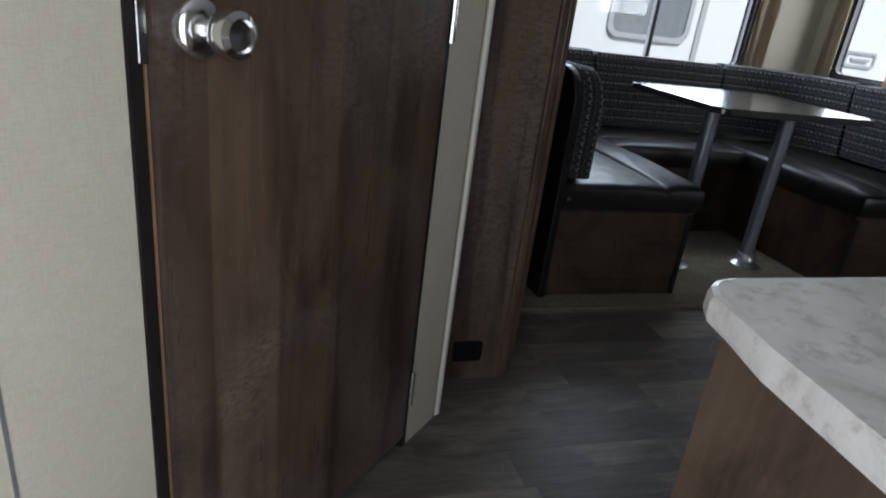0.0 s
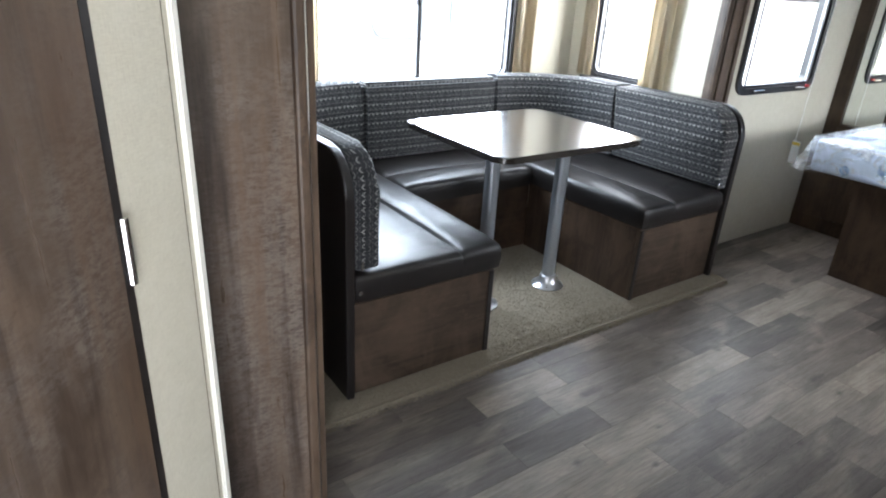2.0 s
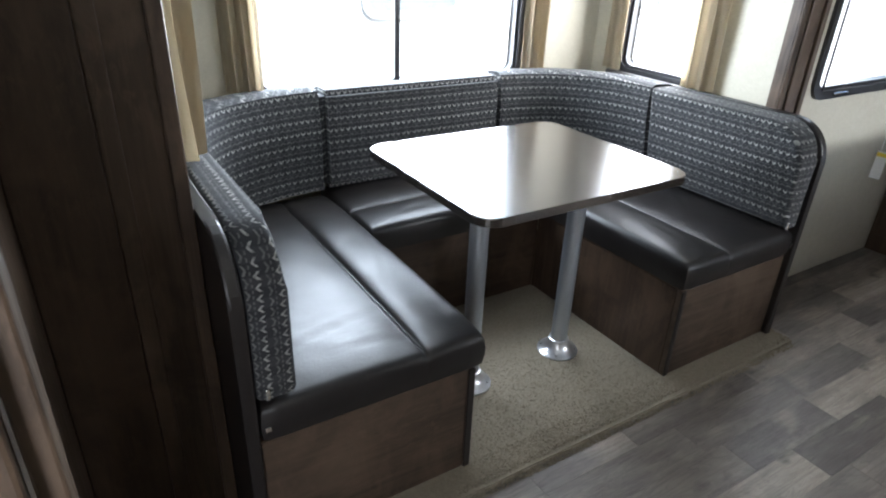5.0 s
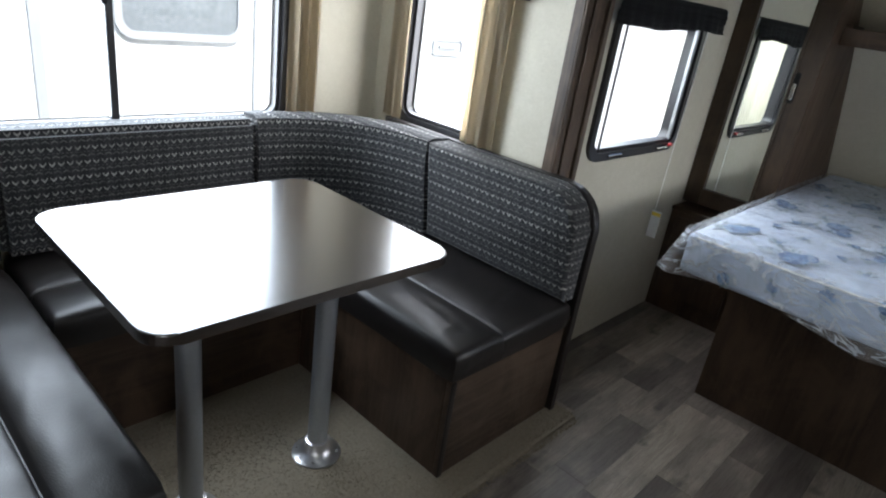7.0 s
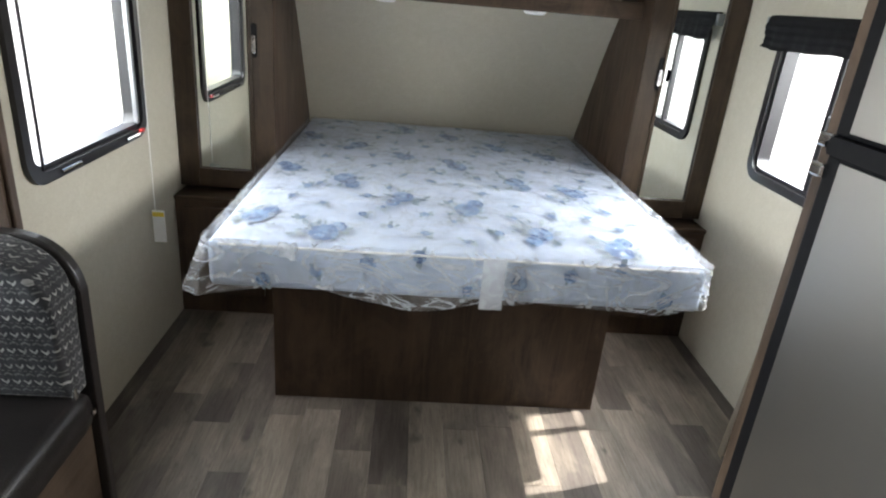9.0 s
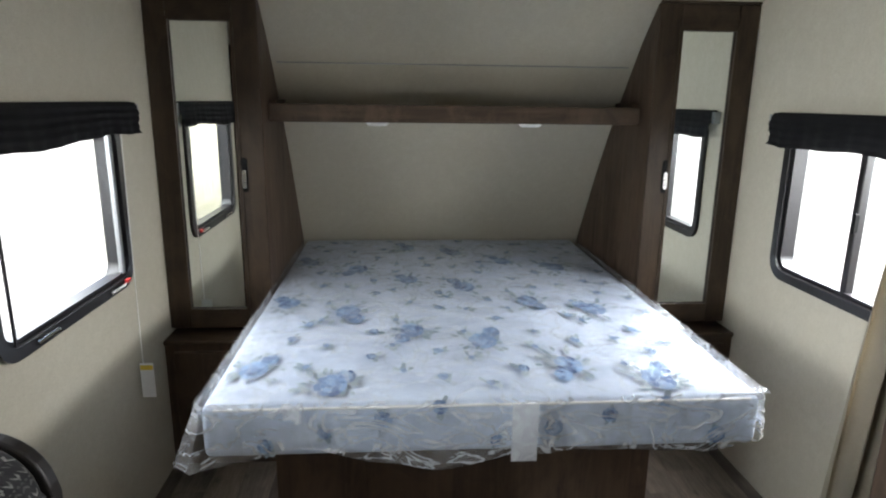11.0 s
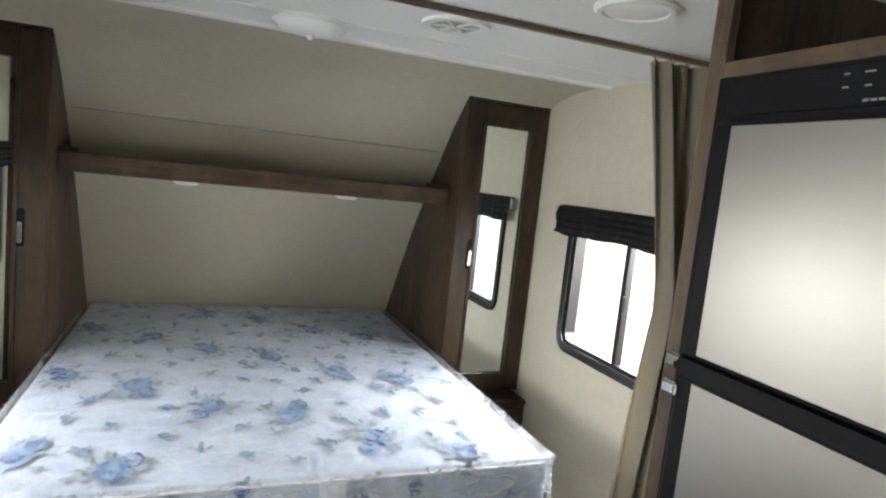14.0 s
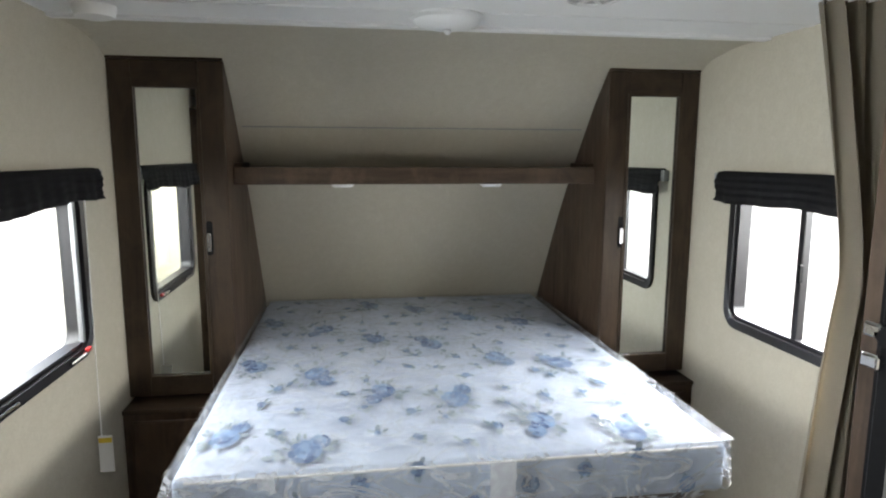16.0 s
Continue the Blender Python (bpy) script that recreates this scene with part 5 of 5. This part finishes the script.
fridge = thing("refrigerator", "two-door stainless gas-electric refrigerator with black frame", "refrigerator", (2.7, 0.3, 0.38))
part("body", box(2.405, FX - 0.046, RIGHT + 0.03, FY - 0.022, 0.375, 1.672), black_plastic, fridge, "black cabinet body")
part("frame", ring([(2.402, 0.372), (FX - 0.036, 0.372), (FX - 0.036, 1.673), (2.402, 1.673)], [(2.42, 0.39), (FX - 0.062, 0.39), (FX - 0.062, 1.60), (2.42, 1.60)], on_y(FY - 0.02, 1), 0.0, 0.024), black_plastic, fridge, "black plastic surround")
part("control_panel", box(2.421, FX - 0.063, FY - 0.019, FY + 0.008, 1.612, 1.669, 0.003), black_plastic, fridge, "black control panel")
for nm, z0, z1 in (("freezer_door", 1.228, 1.598), ("fridge_door", 0.392, 1.197)):
    d = part(nm, box(2.423, FX - 0.066, FY - 0.018, FY + 0.030, z0, z1, 0.004), black_plastic, fridge, "black-edged door")
    part("steel_skin", box(2.433, FX - 0.103, FY + 0.0305, FY + 0.0335, z0 + 0.008, z1 - 0.006, 0.001), stainless, d, "brushed stainless door skin")
part("grip_bar", prism(rounded(2.425, FX - 0.068, 1.199, 1.227, 0.010), on_y(FY + 0.012, 1), 0.030, 0.006), black_plastic, fridge, "black grip bar between the doors")
for z in (1.207, 1.160):
    part("hinge", box(FX - 0.078, FX - 0.046, FY + 0.012, FY + 0.042, z, z + 0.022, 0.004), chrome, fridge, "steel hinge bracket")
part("hinge", box(FX - 0.078, FX - 0.046, FY + 0.006, FY + 0.036, 0.374, 0.39, 0.004), black_plastic, fridge)
for i, (x, w, z) in enumerate(((2.80, 0.012, 1.655), (2.80, 0.012, 1.638), (2.77, 0.02, 1.655), (2.77, 0.012, 1.638), (2.74, 0.016, 1.655))):
    part("marking", box(x - w / 3, x + w / 3, FY + 0.008, FY + 0.0095, z - 0.0011, z + 0.0011), marking_mat, fridge, "small pale control marking")
part("display", prism([(2.62 + 0.055 * math.cos(w * 0.26), 1.645 + 0.013 * math.sin(w * 0.26)) for w in range(24)], on_y(FY + 0.008, 1), 0.002), grey_metal, fridge, "oval control display")
for i in range(4):
    part("badge", box(2.766 - i * 0.010, 2.7735 - i * 0.010, FY + 0.0085, FY + 0.0095, 1.6180, 1.6212), marking_mat, fridge, "pale maker's badge")

# ---- outside ----
# Unseen slab added outside to keep direct sun out of the open entry.
solo("awning", box(-1.2, 2.5, -2.2, RIGHT - WALL, 1.98, 2.03, 0.01), siding, "unseen white slab above the entry door, added to block the sun", "awning", kind="structure")
solo("ground", box(-400, 400, -400, 400, -1.0, -0.85), gravel, "pale gravel yard", "ground", kind="structure")


def trailer(x0, x1, y, depth, wins, label):
    th = thing("travel_trailer", label, "trailer", ((x0 + x1) / 2, y + depth / 2, -0.85), group="parked trailers")
    part("body", prism(rounded(x0, x1, -0.25, 1.62, 0.2, 6), lambda a, b, d: (a, y + d, b), depth, 0.03), siding, th, "white smooth trailer body")
    part("skirt_stripe", box(x0 + 0.3, x1 - 0.3, y - 0.006, y - 0.001, -0.05, 0.15), grey_stripe, th, "grey stripe")
    for wx, ww, wz, wh in wins:
        o = part("window", ring(rounded(wx, wx + ww, wz, wz + wh, 0.1, 6), rounded(wx + 0.04, wx + ww - 0.04, wz + 0.04, wz + wh - 0.04, 0.07, 6), on_y(y, -1), 0.0, 0.02), grey_stripe, th, "grey rounded window")
        part("pane", prism(rounded(wx + 0.03, wx + ww - 0.03, wz + 0.03, wz + wh - 0.03, 0.07, 6), on_y(y - 0.002, -1), 0.006), tinted, o)
    for wx in (x0 + 3.0, x0 + 4.17):
        part("panel_joint", box(wx, wx + 0.05, y - 0.014, y - 0.001, -0.1, 1.45, 0.004), grey_stripe, th, "grey body joint strip")
    hx, hz = x0 + 5.7, 0.855
    hatch = part("hatch", ring(rounded(hx, hx + 0.34, hz, hz + 0.13, 0.03, 5), rounded(hx + 0.02, hx + 0.32, hz + 0.02, hz + 0.11, 0.02, 5), on_y(y, -1), 0.0, 0.016), grey_stripe, th, "grey-framed service hatch")
    part("hatch_grip", box(hx + 0.07, hx + 0.27, y - 0.02, y - 0.002, hz + 0.05, hz + 0.075, 0.004), grey_stripe, hatch)
    for wx in (x0 + 2.2, x0 + 3.0):
        part("wheel", lathe([(0.33, 0), (0.35, 0.03), (0.35, 0.17), (0.33, 0.2)], Matrix.Translation((wx, y + 0.22, -0.50)) @ Matrix.Rotation(radians(90), 4, "X")), black_plastic, th, smooth=True)
    return th


trailer(-0.5, 6.3, 4.6, 2.4, [(2.88, 0.72, 0.875, 0.52)], "white travel trailer parked alongside")

# ---- floor planks and carpet pile ----
PW, PL = 0.12, 0.86


def plank_mesh(length, width):
    g = 0.0004
    bm = box(g, length - g, g, width - g, -0.003, 0.0, 0.0)
    me = bpy.data.meshes.new("plank")
    bmesh.ops.recalc_face_normals(bm, faces=bm.faces)
    bm.to_mesh(me)
    bm.free()
    me.materials.append(vinyl_floor)
    return me


plank_meshes = {}
rnd = random.Random(11)
y = 0.086 - 2 * PW
while y < LEFT:
    ya, yb = max(y, RIGHT), min(y + PW, LEFT)
    if yb - ya > 0.01:
        x = -1.3 + rnd.uniform(-0.8, 0)
        while x < 4.55:
            ln = PL * rnd.choice((0.42, 0.5, 0.6, 0.7, 0.85))
            xa, xb = max(x, -1.3), min(x + ln, 4.6)
            if xb - xa > 0.02:
                key = (round(xb - xa, 3), round(yb - ya, 3))
                if key not in plank_meshes:
                    plank_meshes[key] = plank_mesh(*key)
                p = new("plank", plank_meshes[key])
                p.parent, p.location = floor, (xa, ya, 0.0)
            x += ln
    y += PW

verts, faces = [], []
rnd = random.Random(3)
for i in range(34000):
    if i < 21000:
        x, y = rnd.uniform(1.951, 2.749), rnd.uniform(1.85, 2.655)
    else:
        x, y = rnd.uniform(S0 + 0.01, S1), rnd.uniform(1.838, 1.945)
    z = max(-0.001, 0.021 - max(0.0, 1.870 - y) * 0.7)
    w, h, a = rnd.uniform(0.003, 0.006), rnd.uniform(0.0015, 0.004), rnd.uniform(0, 6.28)
    k = len(verts)
    c, s_ = math.cos(a), math.sin(a)
    verts += [(x + w * c, y + w * s_, z), (x - w * s_, y + w * c, z), (x - w * c, y - w * s_, z), (x + rnd.uniform(-1, 1) * 0.004, y + rnd.uniform(-1, 1) * 0.004, z + h)]
    faces += [(k, k + 1, k + 3), (k + 1, k + 2, k + 3), (k + 2, k, k + 3)]
me = bpy.data.meshes.new("carpet_pile")
me.from_pydata(verts, [], faces)
me.materials.append(carpet_mat)
pile = new("carpet_pile", me)
tagged(pile, "tan cut-pile carpet tufts on the slide-out floor", "carpet", kind="stuff")
